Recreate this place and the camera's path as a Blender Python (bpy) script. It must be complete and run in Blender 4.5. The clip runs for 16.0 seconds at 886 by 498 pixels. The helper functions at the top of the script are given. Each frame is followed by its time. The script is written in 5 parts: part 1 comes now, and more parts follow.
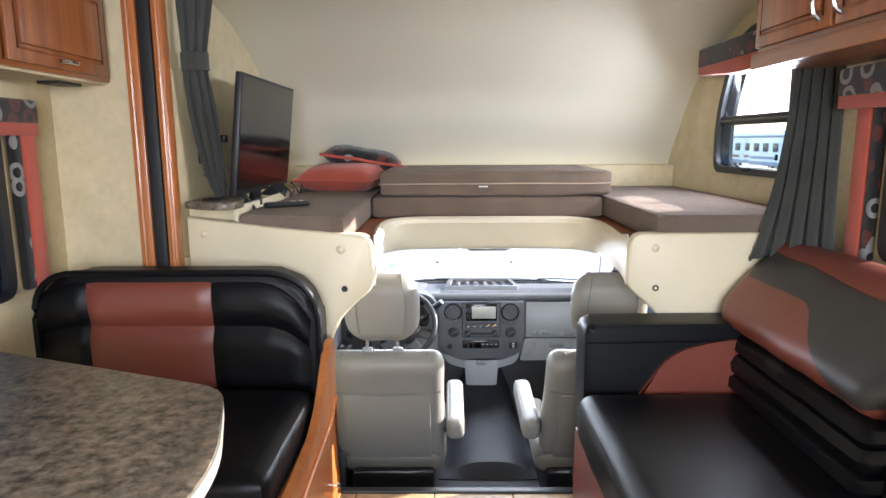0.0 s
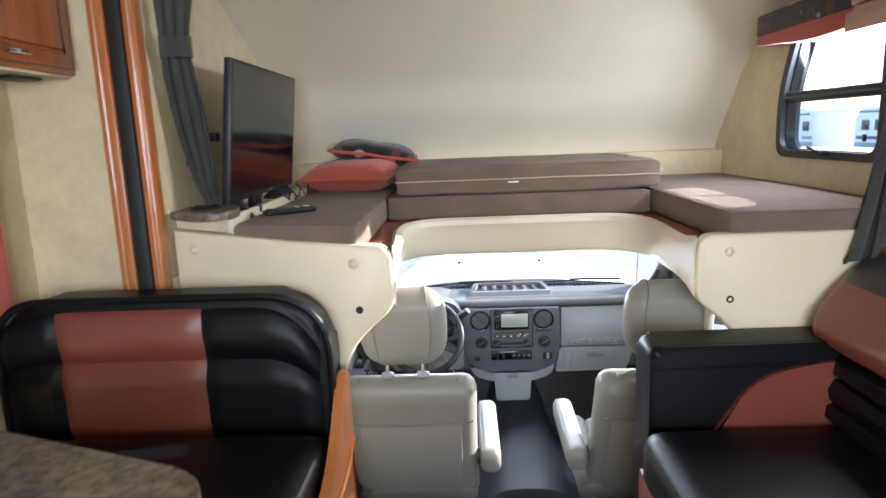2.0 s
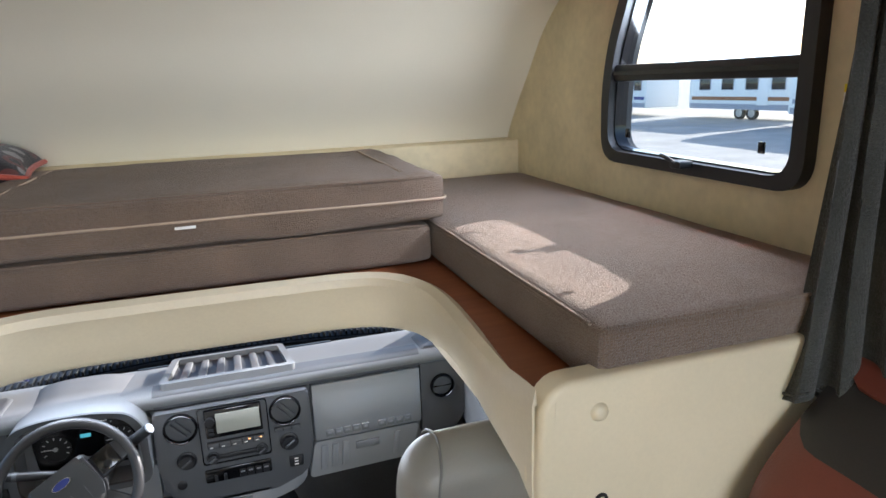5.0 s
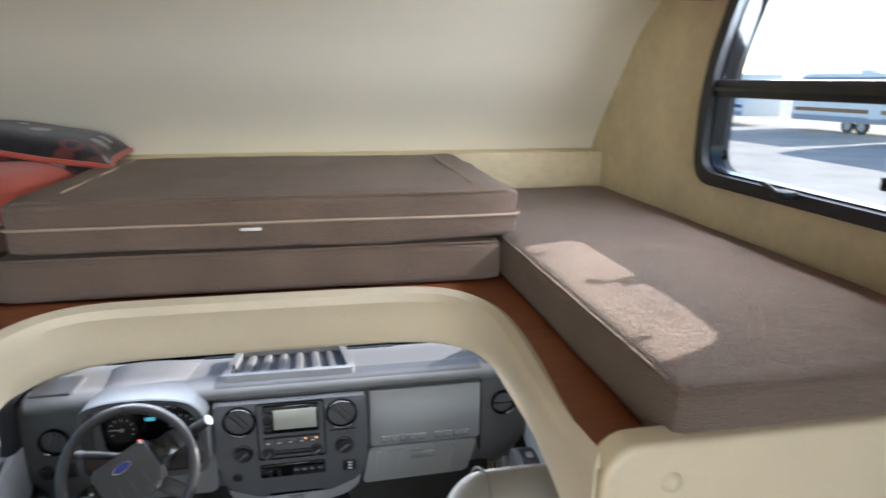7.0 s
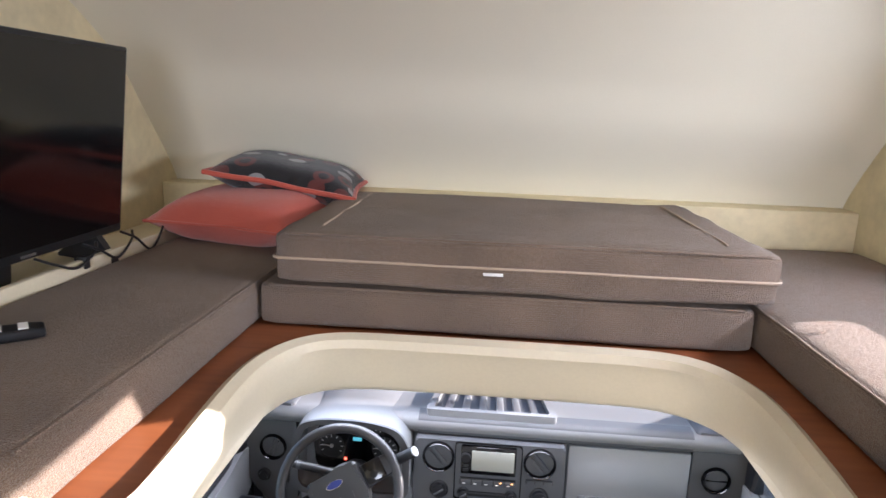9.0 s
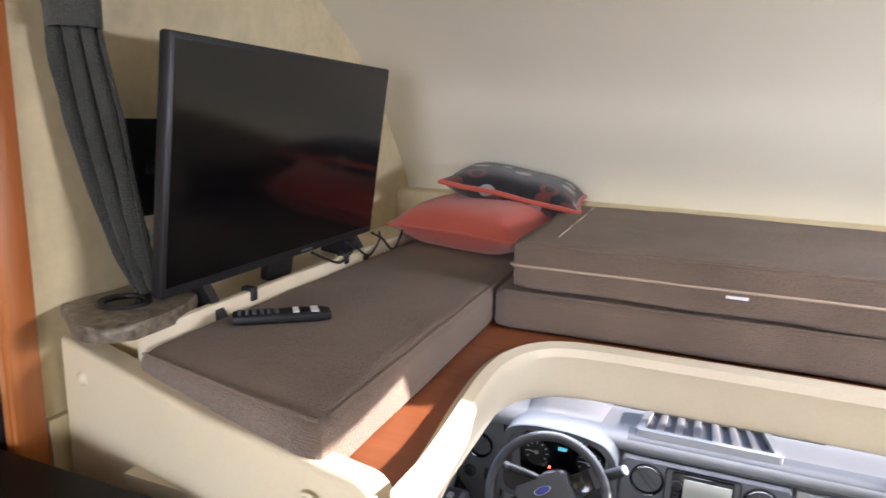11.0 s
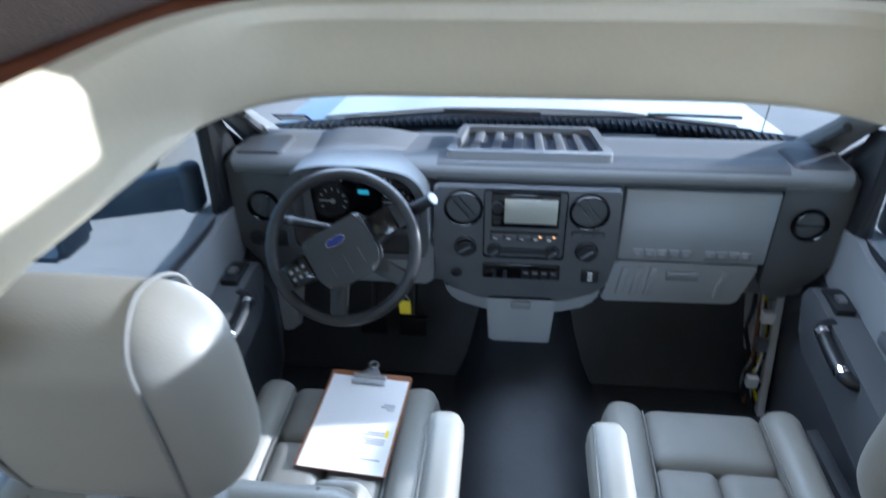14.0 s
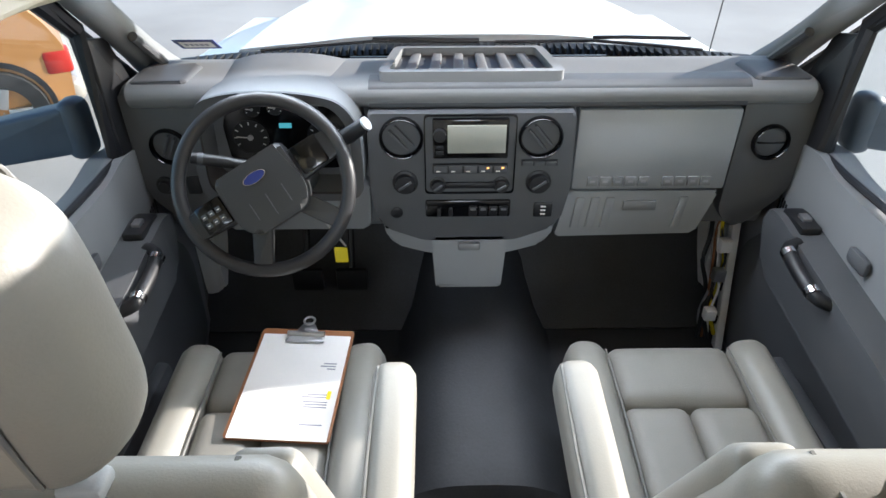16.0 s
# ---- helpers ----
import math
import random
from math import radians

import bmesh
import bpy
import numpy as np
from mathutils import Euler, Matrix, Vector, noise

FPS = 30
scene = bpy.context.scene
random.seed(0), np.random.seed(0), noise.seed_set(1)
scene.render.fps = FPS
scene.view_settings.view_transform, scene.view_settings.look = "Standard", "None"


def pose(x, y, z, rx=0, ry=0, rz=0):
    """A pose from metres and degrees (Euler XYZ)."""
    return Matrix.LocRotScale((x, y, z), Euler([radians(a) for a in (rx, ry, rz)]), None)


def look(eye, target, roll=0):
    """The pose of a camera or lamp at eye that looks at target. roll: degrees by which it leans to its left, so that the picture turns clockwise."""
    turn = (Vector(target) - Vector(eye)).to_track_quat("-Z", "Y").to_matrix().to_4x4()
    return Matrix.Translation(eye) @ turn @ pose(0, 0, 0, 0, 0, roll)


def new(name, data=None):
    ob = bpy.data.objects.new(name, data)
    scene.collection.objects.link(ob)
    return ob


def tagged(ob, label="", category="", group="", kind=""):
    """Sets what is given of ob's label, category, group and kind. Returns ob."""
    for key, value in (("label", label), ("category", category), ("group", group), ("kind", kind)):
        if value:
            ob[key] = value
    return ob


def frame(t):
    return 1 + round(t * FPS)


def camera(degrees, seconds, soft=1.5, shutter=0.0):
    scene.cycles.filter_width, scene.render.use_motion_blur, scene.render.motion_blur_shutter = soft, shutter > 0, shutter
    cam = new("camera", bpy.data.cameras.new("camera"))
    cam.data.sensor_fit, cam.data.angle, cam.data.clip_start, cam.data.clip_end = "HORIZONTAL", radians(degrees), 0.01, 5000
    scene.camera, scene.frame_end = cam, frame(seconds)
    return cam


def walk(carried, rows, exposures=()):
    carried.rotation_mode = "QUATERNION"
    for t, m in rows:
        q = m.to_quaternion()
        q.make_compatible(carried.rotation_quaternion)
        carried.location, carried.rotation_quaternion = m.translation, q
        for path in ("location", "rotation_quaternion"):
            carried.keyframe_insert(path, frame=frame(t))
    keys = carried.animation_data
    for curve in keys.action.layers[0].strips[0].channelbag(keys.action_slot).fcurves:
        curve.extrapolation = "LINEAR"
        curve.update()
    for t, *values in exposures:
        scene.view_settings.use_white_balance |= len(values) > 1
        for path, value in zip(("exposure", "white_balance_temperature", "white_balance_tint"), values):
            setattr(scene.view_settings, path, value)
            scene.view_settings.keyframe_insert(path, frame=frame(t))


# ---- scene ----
cam = camera(70.0, 16.0, shutter=0.5)
PATH = [
    (0, (-0.19, -0.207, 1.334), (-0.21, 1.765, 0.999), -0.3),
    (0.5, (-0.169, -0.22, 1.344), (-0.218, 1.752, 1.01), -0.2),
    (1, (-0.142, -0.218, 1.328), (-0.22, 1.751, 0.986), -0.3),
    (1.5, (-0.201, -0.044, 1.307), (-0.304, 1.921, 0.946), -1.0),
    (2, (-0.247, 0.166, 1.338), (-0.311, 2.131, 0.974), -2.2),
    (2.5, (-0.128, 0.429, 1.335), (-0.125, 2.39, 0.942), -2.3),
    (3, (-0.024, 0.676, 1.378), (0.123, 2.632, 0.988), -2.0),
    (3.5, (-0.022, 1.01, 1.382), (0.38, 2.922, 0.954), -3.1),
    (4, (0.009, 1.182, 1.407), (0.581, 3.042, 0.942), -3.0),
    (6.5, (0.182, 1.46, 1.428), (0.733, 3.304, 0.884), -0.3),
    (7, (0.142, 1.444, 1.444), (0.503, 3.341, 0.926), 0.3),
    (7.5, (0.062, 1.478, 1.463), (0.22, 3.412, 0.974), 1.5),
    (8, (0.009, 1.541, 1.469), (0.017, 3.487, 1.004), 2.0),
    (10.5, (-0.102, 1.422, 1.483), (-0.6, 3.318, 1.084), 2.4),
    (11, (-0.148, 1.42, 1.48), (-0.848, 3.247, 1.066), 2.2),
    (12, (-0.162, 1.429, 1.469), (-0.938, 3.213, 1.005), 0.7),
    (12.5, (-0.214, 1.472, 1.446), (-0.916, 3.263, 0.899), -0.8),
    (13, (-0.23, 1.572, 1.362), (-0.746, 3.363, 0.635), -2.3),
    (13.5, (-0.115, 1.745, 1.258), (-0.474, 3.497, 0.366), -3.0),
    (14, (-0.055, 1.89, 1.13), (-0.248, 3.599, 0.097), -0.9),
    (14.5, (-0.07, 1.985, 1.045), (-0.133, 3.593, -0.14), -0.5),
    (15, (-0.064, 2.007, 0.983), (-0.085, 3.631, -0.185), -0.6),
    (15.5, (-0.067, 2.009, 0.972), (-0.069, 3.653, -0.167), -0.3),
    (16, (-0.078, 2.003, 0.971), (-0.069, 3.661, -0.148), -0.3),
]
walk(cam, [(t, look(eye, target, roll)) for t, eye, target, roll in PATH], [(0, 2.15, 5750, 14), (2, 2.0, 5650, 12), (3, 1.75, 5650, 12), (4, 1.62, 5650, 12), (6.3, 1.64, 5800, 14), (7, 1.6, 5800, 13), (7.6, 1.7, 5750, 14), (8.2, 1.85, 5750, 17), (10.5, 2.12, 5850, 20), (12.5, 2.2, 5850, 20), (13, 2.2, 5850, 21), (13.5, 1.6, 5300, 17), (14, 1.18, 4800, 8), (14.5, 1.55, 5600, 11), (15.2, 1.58, 5850, 10), (16, 1.52, 5850, 10)])

# ---- light ----
SUN_FROM = Vector((1.0, 0.29, 0.35)).normalized()
world = bpy.data.worlds.new("world")
scene.world = world
world.use_nodes = True
wn, wl = world.node_tree.nodes, world.node_tree.links
sky = wn.new("ShaderNodeTexSky")
sky.sky_type = "NISHITA"
sky.sun_disc = False
sky.sun_elevation = math.asin(SUN_FROM.z)
sky.sun_rotation = math.atan2(SUN_FROM.x, SUN_FROM.y)
wl.new(sky.outputs[0], wn["Background"].inputs[0])
wn["Background"].inputs[1].default_value = 0.15
sun = new("sun", bpy.data.lights.new("sun", "SUN"))
sun.data.energy, sun.data.angle, sun.data.color = 5.0, radians(0.5), (1.0, 0.88, 0.74)
sun.rotation_euler = SUN_FROM.to_track_quat("Z", "Y").to_euler()
sun.location = SUN_FROM * 20


def fill_lamp(name, at, toward, w, h, watts):
    """An added area lamp that stands in for light from an opening."""
    d = bpy.data.lights.new(name, "AREA")
    d.shape, d.size, d.size_y, d.energy, d.color = "RECTANGLE", w, h, watts, (0.96, 0.98, 1.0)
    ob = new(name, d)
    ob.matrix_world = look(at, toward)
    return ob


# added fill from behind, for the unseen rest of the coach
fill_lamp("fill_light", (0.0, -2.2, 1.5), (0.0, 2.0, 1.55), 1.6, 1.2, 28)
# added stand-ins for sky light at the bunk window and the windscreen
fill_lamp("fill_light", (1.205, 2.63, 1.60), (0.3, 2.63, 1.25), 0.56, 0.26, 7)
fill_lamp("fill_light", (0.0, 3.40, 0.76), (0.0, 2.6, 0.36), 1.3, 0.2, 8)


# ---- materials ----
def rgb(h):
    """Linear colour from a hex sRGB string."""
    c = [int(h[i:i + 2], 16) / 255 for i in (0, 2, 4)]
    return tuple(v / 12.92 if v <= 0.04045 else ((v + 0.055) / 1.055) ** 2.4 for v in c) + (1,)


def material(name, base, rough=0.6, metal=0.0, vary=0.12, scale=6.0, grain=120.0, bump=0.15, spec=0.5, sheen=0.0, coat=0.0, depth=0.002, second=None):
    """A surface with blotches at one scale, fine grain at another, and relief."""
    m = bpy.data.materials.new(name)
    m.use_nodes = True
    n, l = m.node_tree.nodes, m.node_tree.links
    b = n["Principled BSDF"]
    b.inputs["Roughness"].default_value, b.inputs["Metallic"].default_value = rough, metal
    b.inputs["Specular IOR Level"].default_value = spec
    b.inputs["Sheen Weight"].default_value, b.inputs["Coat Weight"].default_value = sheen, coat
    tc = n.new("ShaderNodeTexCoord")
    big, fine = n.new("ShaderNodeTexNoise"), n.new("ShaderNodeTexNoise")
    big.inputs["Scale"].default_value, big.inputs["Detail"].default_value = scale, 5
    fine.inputs["Scale"].default_value, fine.inputs["Detail"].default_value = grain, 3
    for t in (big, fine):
        l.new(tc.outputs["Object"], t.inputs["Vector"])
    both = n.new("ShaderNodeMath")
    both.operation = "MULTIPLY_ADD"
    l.new(fine.outputs[0], both.inputs[0])
    both.inputs[1].default_value = 0.5
    l.new(big.outputs[0], both.inputs[2])
    ramp = n.new("ShaderNodeValToRGB")
    ramp.color_ramp.elements[0].position, ramp.color_ramp.elements[1].position = 0.5, 1.0
    lo = tuple(c * (1 - vary) for c in base[:3]) + (1,)
    hi = second or tuple(min(1, c * (1 + vary)) for c in base[:3]) + (1,)
    ramp.color_ramp.elements[0].color, ramp.color_ramp.elements[1].color = lo, hi
    l.new(both.outputs[0], ramp.inputs[0])
    l.new(ramp.outputs[0], b.inputs["Base Color"])
    if bump:
        bp = n.new("ShaderNodeBump")
        bp.inputs["Strength"].default_value, bp.inputs["Distance"].default_value = bump, depth
        l.new(fine.outputs[0], bp.inputs["Height"])
        l.new(bp.outputs[0], b.inputs["Normal"])
    return m


def weave(name, base, size=0.004, vary=0.2, bump=0.6, sheen=0.3, stretch=1.0):
    """Woven cloth: crossed threads with slubs and faint blotches."""
    m = material(name, base, rough=0.95, vary=vary, scale=5, grain=300, bump=0, spec=0.2, sheen=sheen)
    n, l = m.node_tree.nodes, m.node_tree.links
    b = n["Principled BSDF"]
    tc = n["Texture Coordinate"]
    bp = n.new("ShaderNodeBump")
    bp.inputs["Strength"].default_value, bp.inputs["Distance"].default_value = bump, 0.0015
    add = None
    for i, axis in enumerate("XYZ"):
        w = n.new("ShaderNodeTexWave")
        w.bands_direction = axis
        w.inputs["Scale"].default_value = 0.314 / size / (stretch if i == 1 else 1)
        w.inputs["Distortion"].default_value, w.inputs["Detail"].default_value, w.inputs["Detail Scale"].default_value = 9.0, 3, 4
        l.new(tc.outputs["Object"], w.inputs["Vector"])
        if add is None:
            add = w.outputs["Fac"]
        else:
            a = n.new("ShaderNodeMath")
            l.new(add, a.inputs[0]), l.new(w.outputs["Fac"], a.inputs[1])
            add = a.outputs[0]
    l.new(add, bp.inputs["Height"])
    l.new(bp.outputs[0], b.inputs["Normal"])
    ramp = n["Color Ramp"]
    mix = n.new("ShaderNodeMix")
    mix.data_type, mix.blend_type = "RGBA", "MULTIPLY"
    mix.inputs["Factor"].default_value = 0.22
    l.new(ramp.outputs[0], mix.inputs["A"])
    third = n.new("ShaderNodeMath")
    third.operation = "MULTIPLY"
    third.inputs[1].default_value = 0.6
    l.new(add, third.inputs[0])
    l.new(third.outputs[0], mix.inputs["B"])
    l.new(mix.outputs["Result"], b.inputs["Base Color"])
    return m


def wood(name, base, dark, axis="Z", size=14.0, rough=0.35, coat=0.3):
    """Stained wood with grain along one axis."""
    m = material(name, base, rough=rough, vary=0.1, scale=3, grain=60, bump=0.08, coat=coat)
    n, l = m.node_tree.nodes, m.node_tree.links
    mp = n.new("ShaderNodeMapping")
    s = {"X": (0.6, size, size), "Y": (size, 0.6, size), "Z": (size, size, 0.6)}[axis]
    mp.inputs["Scale"].default_value = s
    l.new(n["Texture Coordinate"].outputs["Object"], mp.inputs["Vector"])
    for t in ("Noise Texture", "Noise Texture.001"):
        l.new(mp.outputs[0], n[t].inputs["Vector"])
    n["Noise Texture"].inputs["Scale"].default_value, n["Noise Texture.001"].inputs["Scale"].default_value = 1.6, 9.0
    n["Color Ramp"].color_ramp.elements[0].color, n["Color Ramp"].color_ramp.elements[1].color = dark, base
    return m


CREAM = material("cream_wall_vinyl", rgb("d4c6a0"), 0.65, vary=0.11, scale=9, grain=40, bump=0.1)
CAP = material("cream_cap_lining", rgb("e3ddc8"), 0.7, vary=0.02, scale=3, grain=200, bump=0.08)
PANEL = material("cream_padded_vinyl", rgb("dfd3b4"), 0.42, vary=0.04, scale=5, grain=160, bump=0.12)
SKIRT = material("beige_moulded_lining", rgb("d6cbb0"), 0.5, vary=0.05, scale=4, grain=120, bump=0.1)
OAK = wood("cherry_stained_wood", rgb("b06a35"), rgb("7e4420"))
OAK_Y = wood("cherry_stained_wood_long", rgb("b06a35"), rgb("7e4420"), "Y")
OAK_X = wood("cherry_stained_wood_cross", rgb("b06a35"), rgb("7e4420"), "X")
DECK = wood("bunk_deck_board", rgb("9a5a33"), rgb("7c4526"), "X", 6.0, 0.5, 0.1)
ORANGE_WOOD = wood("orange_varnished_wood", rgb("c07840"), rgb("a55f2c"), "Z", 10.0)
TAUPE = weave("taupe_mattress_weave", rgb("7d6957"), 0.005, vary=0.2, bump=0.9)
TAUPE_PIPE = material("taupe_piping", rgb("b09c88"), 0.9, vary=0.1)
CURTAIN = weave("charcoal_curtain_cloth", rgb("43443f"), 0.006, vary=0.25, sheen=0.2)
LEATHER = material("black_leatherette", rgb("0b0b0d"), 0.42, vary=0.15, scale=8, grain=260, bump=0.3, spec=0.2, depth=0.0012)
BROWN = material("russet_leatherette", rgb("733a2c"), 0.4, vary=0.1, scale=8, grain=260, bump=0.3, depth=0.0012)
CHARCOAL_LEATHER = material("charcoal_leatherette", rgb("2e2c29"), 0.45, vary=0.12, scale=8, grain=260, bump=0.3, depth=0.0012)
CORAL = weave("coral_cotton", rgb("b55543"), 0.003, vary=0.08, bump=0.3)
RUBBER = material("black_rubber", rgb("1a1b1c"), 0.6, vary=0.2, scale=9, grain=90, bump=0.2)
CAB_RUBBER = material("black_rubber_floor", rgb("383a3e"), 0.6, vary=0.25, scale=5, grain=140, bump=0.25)
SEAT = material("grey_seat_vinyl", rgb("83817a"), 0.45, vary=0.05, scale=6, grain=330, bump=0.25, depth=0.001)
SEAT_DOT = material("grey_perforated_vinyl", rgb("7d7b75"), 0.5, vary=0.08, scale=8, grain=420, bump=0.5, depth=0.0015)
PIPING = material("grey_seam", rgb("6d6d6a"), 0.6, vary=0.05)
DASH = material("slate_grey_plastic", rgb("4b4d50"), 0.55, vary=0.05, scale=8, grain=380, bump=0.3, depth=0.0008)
DASH_TOP = material("grey_dash_top", rgb("747678"), 0.6, vary=0.05, scale=6, grain=380, bump=0.3, depth=0.0008)
DASH_LIGHT = material("light_grey_plastic", rgb("8c8f91"), 0.55, vary=0.04, scale=6, grain=380, bump=0.3, depth=0.0008)
BLACK = material("black_plastic", rgb("17181b"), 0.45, vary=0.1, grain=300, bump=0.15, depth=0.0006)
GLOSS = material("gloss_black", rgb("08080a"), 0.12, vary=0.05, bump=0)
CHROME = material("chrome", (0.75, 0.76, 0.78, 1), 0.16, 1.0, vary=0.03, bump=0.02)
STEEL = material("brushed_steel", (0.55, 0.55, 0.56, 1), 0.35, 1.0, vary=0.06, bump=0.05)
WHITE = material("white_paint", rgb("e8e8e6"), 0.3, vary=0.02, scale=3, bump=0.02, coat=0.4)
PAPER = material("white_paper", rgb("eceae8"), 0.8, vary=0.02, bump=0.03)
INK = material("grey_ink", rgb("9a9ca6"), 0.8, vary=0.02, bump=0)
HARDBOARD = material("brown_hardboard", rgb("8c5a35"), 0.5, vary=0.1, bump=0.1)
YELLOW = material("yellow_tag", rgb("e6d21c"), 0.5, vary=0.03, bump=0)
BLUE = material("blue_sticker", rgb("22317a"), 0.5, vary=0.05, bump=0)
RED = material("red_plastic", rgb("b02a20"), 0.4, vary=0.05, bump=0)
GRANITE = material("speckled_grey_laminate", rgb("4a433b"), 0.38, vary=0.35, scale=11, grain=45, bump=0.04, second=rgb("8d8271"))
GRANITE.node_tree.nodes["Color Ramp"].color_ramp.elements[0].position = 0.58
GRANITE.node_tree.nodes["Color Ramp"].color_ramp.elements[1].position = 0.92
GRANITE.node_tree.nodes["Noise Texture"].inputs["Detail"].default_value = 9
GRANITE.node_tree.nodes["Noise Texture"].inputs["Scale"].default_value *= 3.0
GRANITE.node_tree.nodes["Noise Texture"].inputs["Roughness"].default_value = 0.72
EDGE = material("grey_table_edging", rgb("8b887f"), 0.4, vary=0.05)
TILE = material("tan_stone_tile", rgb("a58e6c"), 0.5, vary=0.22, scale=10, grain=70, bump=0.15)
GROUT = material("dark_grout", rgb("5d5040"), 0.8, vary=0.1)
ASPHALT = material("grey_asphalt", rgb("989590"), 0.9, vary=0.2, scale=0.6, grain=60, bump=0.3, depth=0.006)
TAN_PAINT = material("tan_car_paint", rgb("b98550"), 0.3, 0.2, vary=0.04, bump=0, coat=0.6)
SILVER = material("silver_car_paint", rgb("b9b2a8"), 0.25, 0.5, vary=0.03, bump=0, coat=0.6)


def glass(name, tint=(1, 1, 1, 1), rough=0.0):
    m = bpy.data.materials.new(name)
    m.use_nodes = True
    n, l = m.node_tree.nodes, m.node_tree.links
    tr, gl, mix = n.new("ShaderNodeBsdfTransparent"), n.new("ShaderNodeBsdfGlossy"), n.new("ShaderNodeMixShader")
    tr.inputs[0].default_value, gl.inputs["Roughness"].default_value = tint, rough
    mix.inputs[0].default_value = 0.05
    l.new(tr.outputs[0], mix.inputs[1]), l.new(gl.outputs[0], mix.inputs[2])
    l.new(mix.outputs[0], n["Material Output"].inputs[0])
    return m


GLASS = glass("clear_glass", (0.92, 0.95, 0.95, 1))
TINTED = glass("tinted_glass", (0.25, 0.28, 0.3, 1))


def glow(name, colour, strength):
    m = bpy.data.materials.new(name)
    m.use_nodes = True
    b = m.node_tree.nodes["Principled BSDF"]
    b.inputs["Base Color"].default_value, b.inputs["Emission Color"].default_value, b.inputs["Emission Strength"].default_value = (0.02, 0.02, 0.02, 1), colour, strength
    return m


LED_BLUE, LED_RED, LED_AMBER = glow("cluster_display", (0.1, 0.45, 0.5, 1), 0.3), glow("warning_light", (1, 0.1, 0.05, 1), 1.5), glow("button_light", (1, 0.4, 0.1, 1), 1.2)


def ringed(name, ground, light, dark):
    """Charcoal cloth printed with interlocking rings."""
    m = weave(name, ground, 0.003, vary=0.15, bump=0.25)
    n, l = m.node_tree.nodes, m.node_tree.links
    b = n["Principled BSDF"]
    old = b.inputs["Base Color"].links[0].from_socket
    v = n.new("ShaderNodeTexVoronoi")
    v.inputs["Scale"].default_value, v.inputs["Randomness"].default_value = 13, 0.6
    l.new(n["Texture Coordinate"].outputs["Object"], v.inputs["Vector"])
    band = n.new("ShaderNodeValToRGB")
    band.color_ramp.interpolation = "CONSTANT"
    e = band.color_ramp.elements
    e[0].position, e[0].color = 0.0, (0, 0, 0, 1)
    e[1].position, e[1].color = 0.24, (1, 1, 1, 1)
    k = e.new(0.44)
    k.color = (0, 0, 0, 1)
    l.new(v.outputs["Distance"], band.inputs[0])
    pick = n.new("ShaderNodeValToRGB")
    pick.color_ramp.interpolation = "CONSTANT"
    pick.color_ramp.elements[0].color, pick.color_ramp.elements[1].color = light, dark
    pick.color_ramp.elements[1].position = 0.5
    sep = n.new("ShaderNodeSeparateColor")
    l.new(v.outputs["Color"], sep.inputs[0]), l.new(sep.outputs[0], pick.inputs[0])
    mix = n.new("ShaderNodeMix")
    mix.data_type = "RGBA"
    l.new(band.outputs[0], mix.inputs["Factor"]), l.new(old, mix.inputs["A"]), l.new(pick.outputs[0], mix.inputs["B"])
    l.new(mix.outputs["Result"], b.inputs["Base Color"])
    return m


RINGS = ringed("ring_print_cloth", rgb("211f20"), rgb("8b8886"), rgb("5a2c27"))


# ---- mesh helpers ----
def part(name, bm, mat, parent=None, label="", smooth=True, at=None):
    """Links a bmesh as one mesh object, under a thing or a part; it frees the bmesh."""
    bmesh.ops.recalc_face_normals(bm, faces=bm.faces)
    me = bpy.data.meshes.new(name)
    bm.to_mesh(me)
    bm.free()
    for m in (mat if isinstance(mat, (list, tuple)) else [mat]):
        me.materials.append(m)
    if smooth:
        for p in me.polygons:
            p.use_smooth = True
        me.set_sharp_from_angle(angle=radians(38))
    ob = new(name, me)
    if at is not None:
        ob.matrix_basis = at
    if parent is not None:
        ob.parent = parent
    if label:
        ob["label"] = label
    return ob


def thing(name, label, category, at=None, group="", kind=""):
    ob = new(name)
    ob.empty_display_size = 0.05
    if at is not None:
        ob.matrix_basis = at
    return tagged(ob, label, category, group, kind)


def box(x0, x1, y0, y1, z0, z1, r=0.0, seg=2, bm=None):
    """A box between limits, its edges rounded by r."""
    b = bm or bmesh.new()
    t = bmesh.new()
    bmesh.ops.create_cube(t, size=1)
    for v in t.verts:
        v.co = Vector((x0 + (v.co.x + 0.5) * (x1 - x0), y0 + (v.co.y + 0.5) * (y1 - y0), z0 + (v.co.z + 0.5) * (z1 - z0)))
    if r:
        bmesh.ops.bevel(t, geom=t.edges[:], offset=r, segments=seg, profile=0.5, affect="EDGES")
    return merge(b, t)


def merge(b, t, m=None):
    if m is not None:
        t.transform(m)
    me = bpy.data.meshes.new("tmp")
    t.to_mesh(me)
    t.free()
    b.from_mesh(me)
    bpy.data.meshes.remove(me)
    return b


